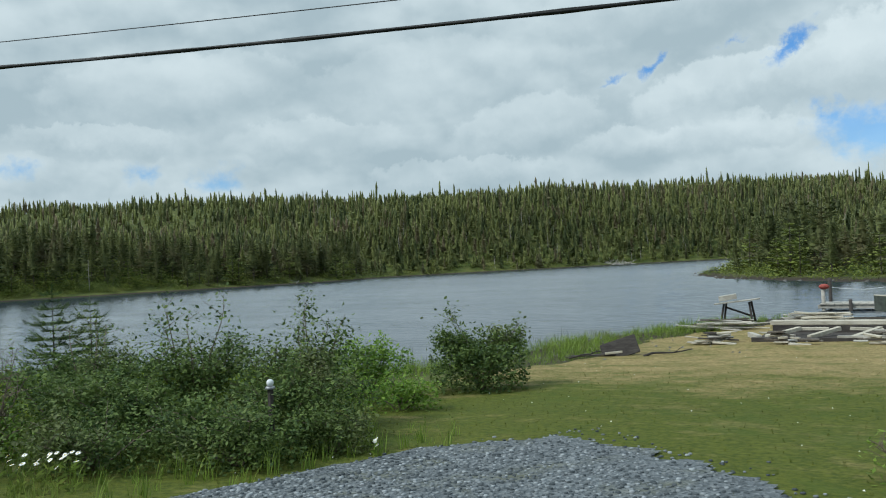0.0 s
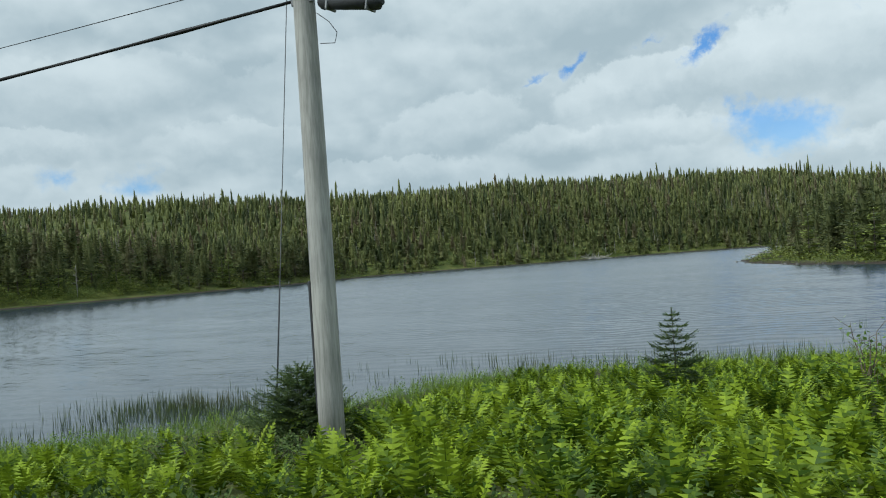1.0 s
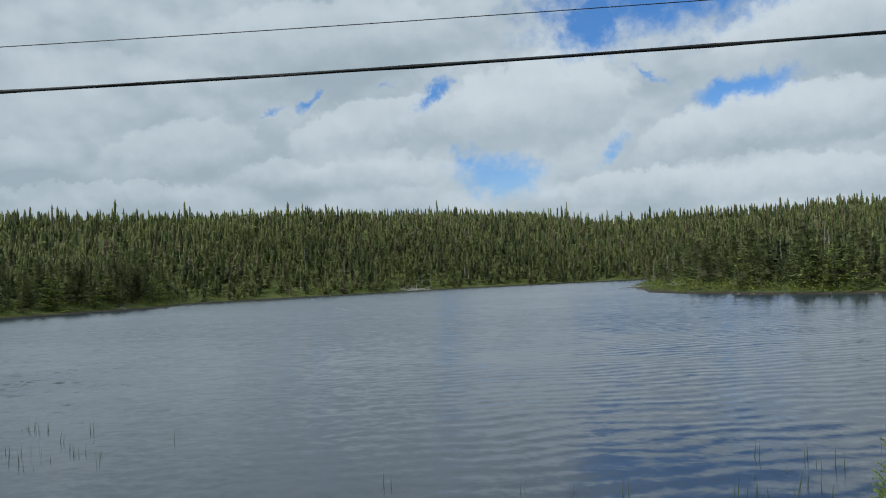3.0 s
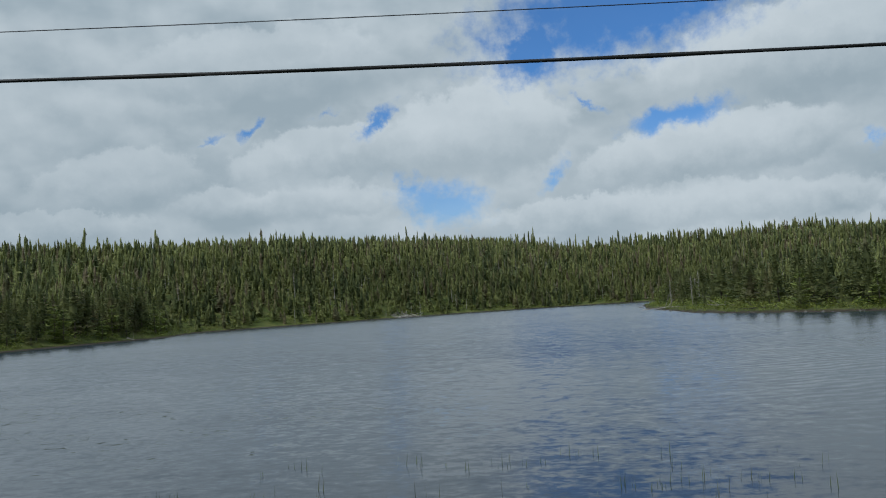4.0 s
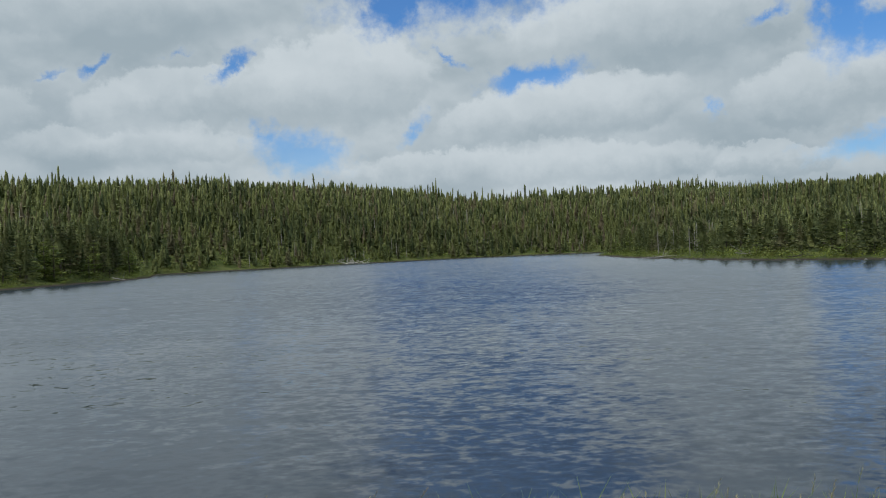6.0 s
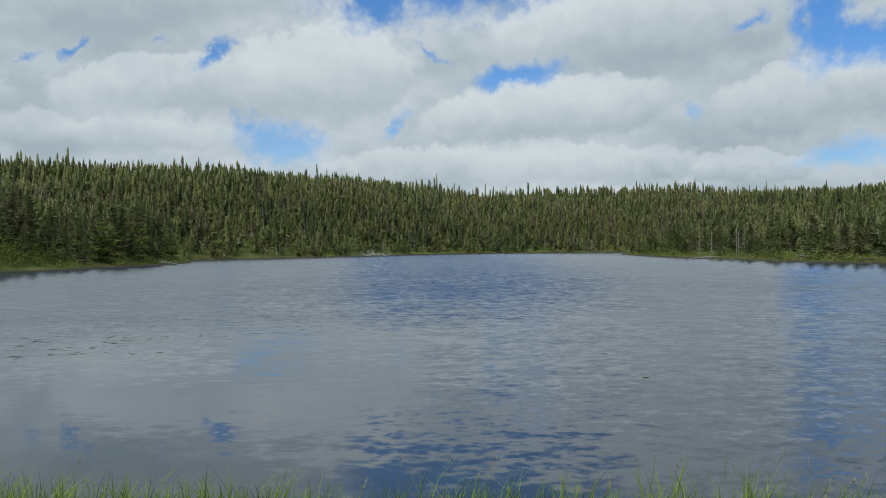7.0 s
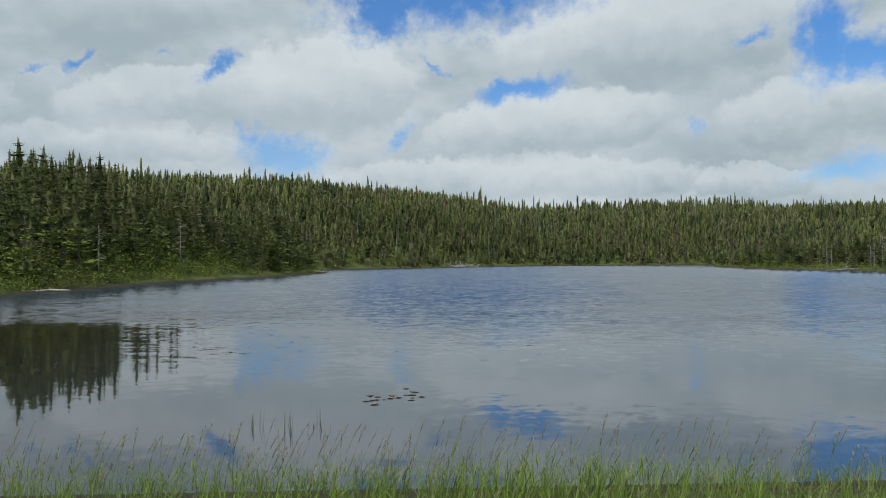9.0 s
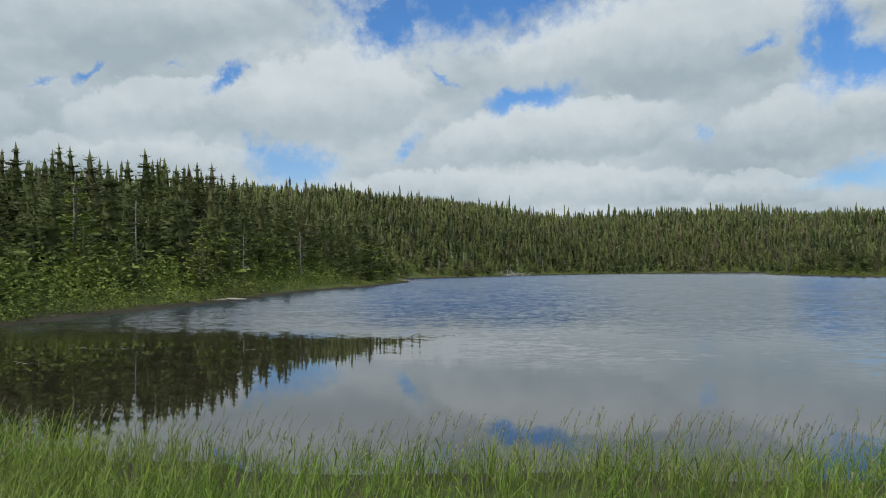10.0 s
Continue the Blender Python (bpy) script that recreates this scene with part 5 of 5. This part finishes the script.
pole, pz = utility_pole((-18.58, 2.85), 8.6, 0.150, 0.115, "weathered grey wooden utility pole rising from ferns", (-0.016, 0.028))
part("ground_wire", rod([(-0.155, -0.02, 0.3), (-0.150, 0.0, 2.4), (-0.19, 0.09, 5.0), (-0.22, 0.19, 7.8)], 0.006, 5), METAL, pole, "thin bare ground wire")
part("wire_guard", box((0.035, 0.02, 1.5), (-0.150, -0.03, 1.55)), CASE, pole, "dark plastic wire guard")
bm = rod([(0.10, 0.20, 5.80 - pz), (0.14, 0.20, 5.80 - pz), (0.15, 0.20, 5.80 - pz), (0.90, 0.20, 5.64 - pz), (0.91, 0.20, 5.64 - pz), (0.96, 0.20, 5.63 - pz)], [0.05, 0.05, 0.085, 0.085, 0.05, 0.03], 14)
case = part("splice_case", bm, CASE, pole, "dark grey cylindrical cable closure")
part("clamp", box((0.03, 0.19, 0.19), (0.80, 0.20, 5.66 - pz), (0, 12, 0)), METAL, case)
part("clamp", box((0.03, 0.19, 0.19), (0.26, 0.20, 5.775 - pz), (0, 12, 0)), METAL, case)
part("bracket", box((0.30, 0.05, 0.14), (-0.09, 0.12, 5.88 - pz)), METAL, pole, "steel cable bracket")
part("drip_loop", rod([(0.12, 0.10, 5.66 - pz), (0.30, 0.08, 5.52 - pz), (0.40, 0.08, 5.38 - pz), (0.36, 0.08, 5.27 - pz), (0.16, 0.08, 5.30 - pz)], 0.005, 5), CABLE, pole)
part("bolt", box((0.06, 0.06, 0.22), (-0.13, 0.02, 6.0 - pz)), METAL, pole)

pole, pz = utility_pole((-76.88, -2.82), 10.7, 0.162, 0.104, "grey wooden utility pole with a long drying crack and small plate", (-0.016, 0.0))
part("drying_crack", rod([(0.060 - 0.016 * q + 0.006 * math.sin(q * 3.1), -math.sqrt(max(0.0, (0.162 - 0.0055 * q) ** 2 - 0.06 ** 2)) + 0.002, q) for q in np.linspace(0.8, 7.2, 24)], [0.001] + [0.004 + 0.0015 * math.sin(k * 2.3) for k in range(22)] + [0.001], 5), TARRED, pole, "dark drying crack")
plate = part("plate", box((0.20, 0.012, 0.33), (0.075, -0.176, 2.02 - pz), (4, 3, 0)), PLATE, pole, "pale dented metal plate")
for k in (-0.06, 0.06):
    part("nail", box((0.012, 0.008, 0.012), (0.075 + k, -0.185, 2.02 - pz + k * 2), (0, 0, 0), 0), CASE, plate)
part("strap", rod([(0.03, -0.178, 2.19 - pz), (0.02, -0.185, 2.27 - pz), (0.055, -0.180, 2.34 - pz), (0.10, -0.172, 2.28 - pz), (0.11, -0.170, 2.20 - pz)], 0.014, 6), METAL, pole, "twisted metal strap")
part("tag", box((0.07, 0.006, 0.05), (-0.03, -0.160, 2.52 - pz)), METAL, pole)


def wire(a, b, sag, radius, name, label, twist=0):
    pts = []
    for q in np.linspace(0, 1, 33):
        p = Vector(a).lerp(Vector(b), q)
        p.z -= 4 * sag * q * (1 - q)
        pts.append(p)
    bm = rod(pts, radius, 8)
    if twist:
        for k in range(2):
            rod([p + Vector((0, math.cos(i * 1.9 + k * math.pi), math.sin(i * 1.9 + k * math.pi))) * radius * 0.75 for i, p in enumerate(pts)], radius * 0.62, 6, bm)
    ob = new(name)
    tagged(ob, label, "cable", "overhead wires")
    part("strand", bm, CABLE, ob)


wire(TOP, NEXT, 0.864, 0.021, "overhead_cable", "thick black telephone cable bundle slung between poles", 1)
wire(TOP + Vector((0, 0, 0.36)), NEXT + Vector((0, 0, 0.30)), 0.60, 0.006, "overhead_wire", "thin black overhead wire above the cable")
wire(TOP + Vector((0, 0, 1.59)), NEXT + Vector((0, 0, 3.3)), 1.97, 0.004, "overhead_wire", "very thin overhead wire near the pole tops")
EAST = Vector((25.6, 15.3, 5.30))
wire(TOP, EAST, 0.83, 0.021, "overhead_cable", "thick black telephone cable bundle slung along the road", 1)
wire(TOP + Vector((0, 0, 0.24)), EAST + Vector((0, 0, -0.70)), 0.42, 0.006, "overhead_wire", "thin black overhead wire above the cable")
pole, pz = utility_pole((25.6, 15.3), 8.5, 0.150, 0.115, "weathered grey wooden utility pole beside the yard")
pole, pz = utility_pole((-138, -1.6), 8.8, 0.150, 0.115, "weathered grey wooden utility pole beside the bend")
wire(NEXT, (-138, -1.6, 7.4), 0.9, 0.021, "overhead_cable", "thick black telephone cable bundle slung between poles", 1)
guy = new("guy_wire")
tagged(guy, "thin guy wire with a dark sleeve, anchored in the bank", "guy wire")
part("strand", rod([(-18.85, 3.25, 8.3), (-19.75, 3.2, ground_z(-19.75, 3.2) - 0.1)], 0.006, 5), METAL, guy)
part("sleeve", rod([(-19.50, 3.215, ground_z(-19.75, 3.2) + 2.1), (-19.745, 3.2, ground_z(-19.75, 3.2))], 0.010, 6), CASE, guy, "dark plastic sleeve")


# ---- the yard ----
def lamp_post():
    x, y = -6.0, 5.63
    ob = base("garden_lamp", (x, y, ground_z(x, y)), "white globe garden lamp on a dark post among alders", "garden lamp")
    part("post", box((0.045, 0.045, 0.42), (0, 0, 0.21)), TARRED, ob, "dark wooden post")
    part("cap", rod([(0, 0, 0.42), (0, 0, 0.445)], [0.055, 0.04], 12), METAL, ob, "grey metal cap")
    bm = bmesh.new()
    bmesh.ops.create_icosphere(bm, subdivisions=3, radius=0.036, matrix=pose(0, 0, 0.478))
    for f in bm.faces:
        f.smooth = True
    part("globe", bm, GLASSBALL, ob, "white glass globe")
    ob.location.z = 1.545 - 0.51


lamp_post()


def lumber(name, at, turn, boards, label, mats, seed, length=(1.3, 2.3), spread=0.34):
    """A loose heap of thin boards, crossed and slipping."""
    r = np.random.default_rng(seed)
    x, y = at
    ob = base(name, (x, y, ground_z(x, y) + 0.02), label, "lumber pile", "", turn)
    for k in range(boards):
        f = k / boards
        th = r.uniform(0.022, 0.045)
        size = (r.uniform(*length) * (1 - 0.25 * f), r.uniform(0.06, 0.13), th)
        at = (r.normal(0, 0.30) * (1 - 0.5 * f), r.normal(0, spread) * (1 - 0.6 * f), th / 2 + 0.30 * f)
        part("board", box(size, at, (r.normal(0, 9) * f, r.normal(0, 3.0), r.normal(0, 11))), mats[int(r.integers(0, len(mats)))], ob)


lumber("lumber_pile", (-7.4, 25.4), 8, 26, "heap of weathered grey boards beside the water", (TIMBER, TIMBER, PALE, BARK), 801)
lumber("lumber_pile", (-5.4, 28.6), 2, 24, "pile of pale sawn boards near the dock", (PALE, TIMBER, PALE), 802)
lumber("scrap_wood", (-6.4, 20.8), 5, 22, "scattered scraps of pale and brown wood on the grass", (PALE, TIMBER, TARRED, BARK), 803, (0.25, 0.75), 0.30)
lumber("scrap_wood", (-4.6, 20.3), 0, 16, "splinters and bark lying before the boat slip", (TIMBER, BARK, BARK, PALE), 804, (0.2, 0.6), 0.12)
lumber("scrap_wood", (-2.6, 20.3), 0, 16, "splinters and bark lying before the boat slip", (TIMBER, BARK, BARK, PALE), 805, (0.2, 0.6), 0.12)


def work_table():
    x, y = -7.7, 27.6
    z = ground_z(x, y)
    ob = base("work_table", (x, y, z), "rickety grey plank table with tilted top and box", "table", "", 4)
    for k in range(4):
        part("top_board", box((1.25, 0.16, 0.04), (0.05 + 0.03 * k, -0.28 + 0.18 * k, 0.80), (0, -6, 0)), TIMBER, ob)
    for sx in (-0.35, 0.55):
        for sy in (-0.22, 0.22):
            part("leg", box((0.06, 0.06, 0.82), (sx, sy, 0.38), (6 * (1 if sy > 0 else -1), 10 if sx < 0 else -8, 0)), TARRED, ob, "dark crooked leg")
    part("brace", box((0.9, 0.04, 0.06), (0.1, 0.2, 0.45), (0, 20, 0)), TARRED, ob)
    part("crate", box((0.55, 0.35, 0.16), (-0.2, 0.0, 0.93), (0, -8, 10)), TIMBER, ob, "grey wooden crate lid")


work_table()


def black_panel():
    x, y = -7.9, 18.2
    ob = base("leaning_panel", (x, y, ground_z(x, y) + 0.02), "black board tipped on edge with a plank on the lawn", "board", "", 24)
    part("panel", box((0.85, 0.04, 0.46), (0.15, 0.1, 0.17), (-28, -17, 0)), TARRED, ob)
    part("plank", box((1.15, 0.14, 0.035), (-0.55, 0.0, 0.04), (0, -2, -4)), TARRED, ob)
    part("batten", box((0.4, 0.05, 0.05), (0.0, -0.1, 0.10), (0, -4, 6)), PALE, ob)


black_panel()


def driftwood(name, a, b, radius, label, mat, forks=3, seed=1):
    r = np.random.default_rng(seed)
    a, b = Vector(a), Vector(b)
    ob = new(name)
    ob.matrix_world = Matrix.Translation(a)
    tagged(ob, label, "log")
    d = b - a
    bm = rod([d * q + Vector((r.normal(0, 1), r.normal(0, 1), r.normal(0, 1))) * radius * 0.5 for q in np.linspace(0, 1, 6)], [radius * (1 - 0.6 * q) for q in np.linspace(0, 1, 6)], 8)
    part("trunk", bm, mat, ob)
    for _ in range(forks):
        q = r.uniform(0.3, 0.9)
        e = d * q + Vector((r.normal(0, 1), r.normal(0, 1), abs(r.normal(0, 1)))) * d.length * 0.16
        part("limb", rod([d * q, e], [radius * 0.35, radius * 0.1], 5), mat, ob)
    return ob


gz = ground_z(-8.0, 17.3)
driftwood("stick", (-8.6, 17.3, gz + 0.06), (-7.9, 17.6, gz + 0.22), 0.025, "dark crooked stick on the parched grass", TARRED, 2, 5)
gz = ground_z(-6.6, 18.5)
driftwood("stick", (-7.2, 18.2, gz + 0.05), (-6.3, 18.9, gz + 0.10), 0.03, "dark crooked stick on the parched grass", TARRED, 1, 6)
driftwood("shore_log", (-131.5, 50.4, 0.10), (-129.2, 52.6, 0.14), 0.16, "bleached driftwood log lying at the water edge", PALE, 2, 7)
driftwood("shore_log", (-24.5, 104, 0.5), (-29.5, 101, 0.9), 0.12, "bare fallen trunk leaning out over the water", SNAG, 5, 8)
driftwood("shore_log", (-22.5, 92, 0.4), (-27.5, 90, 0.35), 0.12, "bare fallen trunk leaning out over the water", TARRED, 5, 9)
driftwood("shore_log", (-28.0, 128, 0.35), (-35.0, 126, 0.3), 0.14, "bleached fallen trunk at the water edge", SNAG, 4, 10)
driftwood("shore_log", (-118.5, 120, 0.45), (-115.2, 116, 0.2), 0.10, "bleached fallen trunk at the water edge", SNAG, 3, 11)


def slipway():
    """A low timber boat slip: two long beams on dark sides, with pale blocks across."""
    x, y = -2.9, 21.6
    ob = base("boat_slip", (x, y, ground_z(-3.5, 21.6) - 0.04), "low boat slip of pale beams over tarred timbers and blocks", "boat slip", "", 3)
    part("beam", box((5.4, 0.34, 0.10), (0.25, 1.25, 0.36)), PALE, ob, "long pale top beam")
    part("back_wall", box((5.3, 0.10, 0.30), (0.25, 1.12, 0.15)), TARRED, ob, "dark tarred wall")
    part("front_wall", box((5.6, 0.10, 0.16), (0.2, -0.55, 0.07)), TARRED, ob, "dark tarred wall")
    part("front_beam", box((3.6, 0.10, 0.05), (1.1, -0.54, 0.175)), TIMBER, ob)
    part("deck", box((5.4, 1.5, 0.05), (0.2, 0.32, 0.10)), TARRED, ob, "dark tarred deck")
    for k in range(6):
        part("cross_piece", box((0.12, 1.05, 0.09), (-1.95 + 0.92 * k, -0.05, 0.22), (7, 0, -38 + 5 * (k % 3))), PALE, ob)
    for k in range(4):
        part("rail", box((0.72, 0.11, 0.07), (-1.35 + 1.2 * k, 0.42 - 0.10 * (k % 2), 0.27), (0, 3 * (k % 2), 4)), PALE, ob)
    for k in range(3):
        part("stub", box((0.30, 0.13, 0.10), (-1.7 + 1.5 * k, -0.70, 0.06), (6, 0, 14 * (k % 3 - 1))), TIMBER, ob)
    part("end_post", box((0.12, 0.9, 0.12), (-2.62, -0.1, 0.14), (0, 0, 25)), TIMBER, ob)


slipway()


def dock():
    ob = base("dock", (-5.4, 36.0, 0.0), "small grey plank dock on posts standing in the lake", "dock")
    for k in range(9):
        part("plank", box((0.26, 1.3, 0.05), (-1.05 + 0.28 * k, 0, 0.26), (0, 0, 0)), TIMBER, ob)
    for sy in (-0.55, 0.55):
        part("stringer", box((2.6, 0.09, 0.14), (0.05, sy, 0.16)), TIMBER, ob)
    for px_, py_, h in ((-1.0, 0.75, 1.25), (1.35, 0.75, 1.25), (-0.05, -0.72, 0.45), (1.3, -0.72, 0.5)):
        part("post", rod([(px_, py_, -1.1), (px_, py_, h)], [0.075, 0.065], 10), TARRED, ob, "dark round post")
    part("buoy_post", rod([(-1.05, -0.5, -1.1), (-1.05, -0.5, 0.85)], 0.07, 10), TIMBER, ob)
    bm = bmesh.new()
    bmesh.ops.create_icosphere(bm, subdivisions=2, radius=0.15, matrix=pose(-1.0, -0.52, 0.95) @ Matrix.Diagonal((1.35, 1, 0.75, 1)))
    part("float", bm, REDPAINT, ob, "faded red float hung on a post")
    part("rope", rod([(-1.0, 0.75, 0.85), (0.2, 0.75, 0.74), (1.35, 0.75, 0.86), (2.4, 0.6, 0.72)], 0.012, 5), ROPE, ob, "pale slack rope")


dock()


def rowing_boat():
    ob = base("rowing_boat", (-2.5, 33.6, 0.02), "small grey-green open boat moored beside the dock", "boat", "", 12)
    out = []
    for q in np.linspace(0, 1, 13):
        x = -1.9 + 3.6 * q
        w = 0.66 * (1 - (1 - min(1, q * 1.6)) ** 2.2)
        out.append([(x, -w, 0.52 + 0.16 * (1 - q) ** 2), (x, -w * 0.8, 0.12), (x, 0, -0.08 + 0.25 * (1 - q) ** 4), (x, w * 0.8, 0.12), (x, w, 0.52 + 0.16 * (1 - q) ** 2)])
    bm = bmesh.new()
    rings = [[bm.verts.new(p) for p in r] for r in out]
    for a, b in zip(rings, rings[1:]):
        for k in range(4):
            bm.faces.new((a[k], b[k], b[k + 1], a[k + 1]))
    bm.faces.new(rings[-1])
    bmesh.ops.solidify(bm, geom=bm.faces[:], thickness=0.03)
    part("hull", bm, HULL, ob)
    for x in (-0.5, 0.6):
        part("bench", box((0.22, 1.15, 0.03), (x, 0, 0.34)), TIMBER, ob)
    for sg in (-1, 1):
        part("gunwale", rod([(p[4][0], sg * p[4][1], p[4][2] + 0.01) for p in out], 0.025, 6), PALE, ob, "pale gunwale")


rowing_boat()


# ---- stones, brush and snags on the far shores ----
def stones():
    rows = []
    for a, b in zip(FAR_SHORE, FAR_SHORE[1:]):
        for t in rng.random(int(np.linalg.norm(b - a) / 1.6)):
            p = a + (b - a) * t + rng.normal(0, 0.5, 2)
            rows.append((*p, rng.uniform(-0.06, 0.06), rng.uniform(0.12, 0.40), rng.uniform(0.08, 0.26), rng.uniform(0, 6.28), 0, 0))
    for _ in range(60):
        rows.append((rng.normal(-8.4, 2.2), rng.normal(19.5, 1.2), 0, rng.uniform(0.05, 0.14), rng.uniform(0.04, 0.1), rng.uniform(0, 6.28), 0, 0))
    rows = np.array(rows)
    rows[-60:, 2] = height(rows[-60:, 0], rows[-60:, 1])
    bm = bmesh.new()
    bmesh.ops.create_icosphere(bm, subdivisions=1, radius=0.6)
    bm.verts.ensure_lookup_table()
    v = np.array([tuple(p.co * (1 + 0.25 * math.sin(7 * i))) for i, p in enumerate(bm.verts)])
    t = np.array([[q.index for q in f.verts] for f in bm.faces])
    bm.free()
    a, b = stamp(v, t, rows)
    tagged(new("shore_stones", mesh_of("shore_stones", a, b, STONE)), "grey stones strewn along the water edge", "stones", kind="stuff")


stones()


def brush_pile():
    r = np.random.default_rng(9)
    x, y = -89.8, 209.6
    ob = base("brush_pile", (x, y, ground_z(x, y) - 0.2), "tan heap of cut brush and dead branches on the far shore", "brush pile")
    for k in range(60):
        p = Vector((r.normal(0, 2.6), r.normal(0, 1.0), r.uniform(0, 0.5)))
        d = Vector((r.normal(0, 1), r.normal(0, 0.6), r.uniform(-0.1, 0.5))).normalized() * r.uniform(1.2, 3.0)
        part("branch", rod([p, p + d], [0.09, 0.03], 4), TIMBER, ob)


brush_pile()


def snag_thing(at, tall, seed, label):
    r = np.random.default_rng(seed)
    x, y = at
    ob = base("dead_spruce", (x, y, ground_z(x, y) - 0.1), label, "dead tree", "pale dead trunks on the nearer shores")
    part("trunk", rod([(r.normal(0, 0.05) * q, r.normal(0, 0.05) * q, tall * q) for q in np.linspace(0, 1, 6)], [0.085 * (1 - 0.75 * q) for q in np.linspace(0, 1, 6)], 6), SNAG, ob)
    for _ in range(12):
        z, a = tall * r.uniform(0.25, 0.95), r.uniform(0, 6.28)
        ln = 0.16 * (tall - z) + 0.25
        part("limb", rod([(0, 0, z), (ln * math.cos(a), ln * math.sin(a), z + r.uniform(-0.2, 0.1))], [0.022, 0.006], 4), SNAG, ob)


for i, (x, y, h) in enumerate(((-8.6, 107.5, 6.6), (-7.9, 108.3, 6.2), (-20.6, 134.5, 5.6), (-19.6, 135.6, 5.2), (-23.5, 145.4, 4.6), (-26.4, 124.5, 5.4), (-27.4, 125.2, 4.8), (-29.0, 137, 4.6), (-24.5, 131, 4.2),
                               (-134.5, 58, 4.4), (-131.8, 66, 4.6), (-136, 50, 5.6), (-128.6, 81, 5.2), (-138.5, 46, 6.4), (-15.5, 100, 5.0), (-22.0, 112, 5.0))):
    snag_thing((x, y), h, 900 + i, "pale bare dead trunk at the forest edge")


# ---- loose stone on the apron ----
def loose_stone():
    x, y = standing(0, (-7, 4), (0, 9.5), 0.062, lambda a, b: rng.random(a.size) * 1.5 < apron_depth(a, b) + 0.75 * rng.random(a.size))
    bm = bmesh.new()
    bmesh.ops.create_icosphere(bm, subdivisions=1, radius=0.5)
    v = np.array([tuple(p.co * (1 + 0.3 * math.sin(5 * i))) for i, p in enumerate(bm.verts)])
    bm.verts.index_update()
    t = np.array([[q.index for q in f.verts] for f in bm.faces])
    bm.free()
    w = rng.uniform(0.018, 0.05, len(x))
    rows = np.stack([x, y, height(x, y) + np.where(on_apron(x, y), 0.052, 0.036), w, w * rng.uniform(0.5, 0.8, len(x)), rng.uniform(0, 6.28, len(x)), 0 * w, 0 * w], -1)
    a, b = stamp(v, t, rows)
    tagged(new("loose_gravel", mesh_of("loose_gravel", a, b, PEBBLE)), "loose blue-grey crushed stones on the apron", "gravel", kind="stuff")


loose_stone()
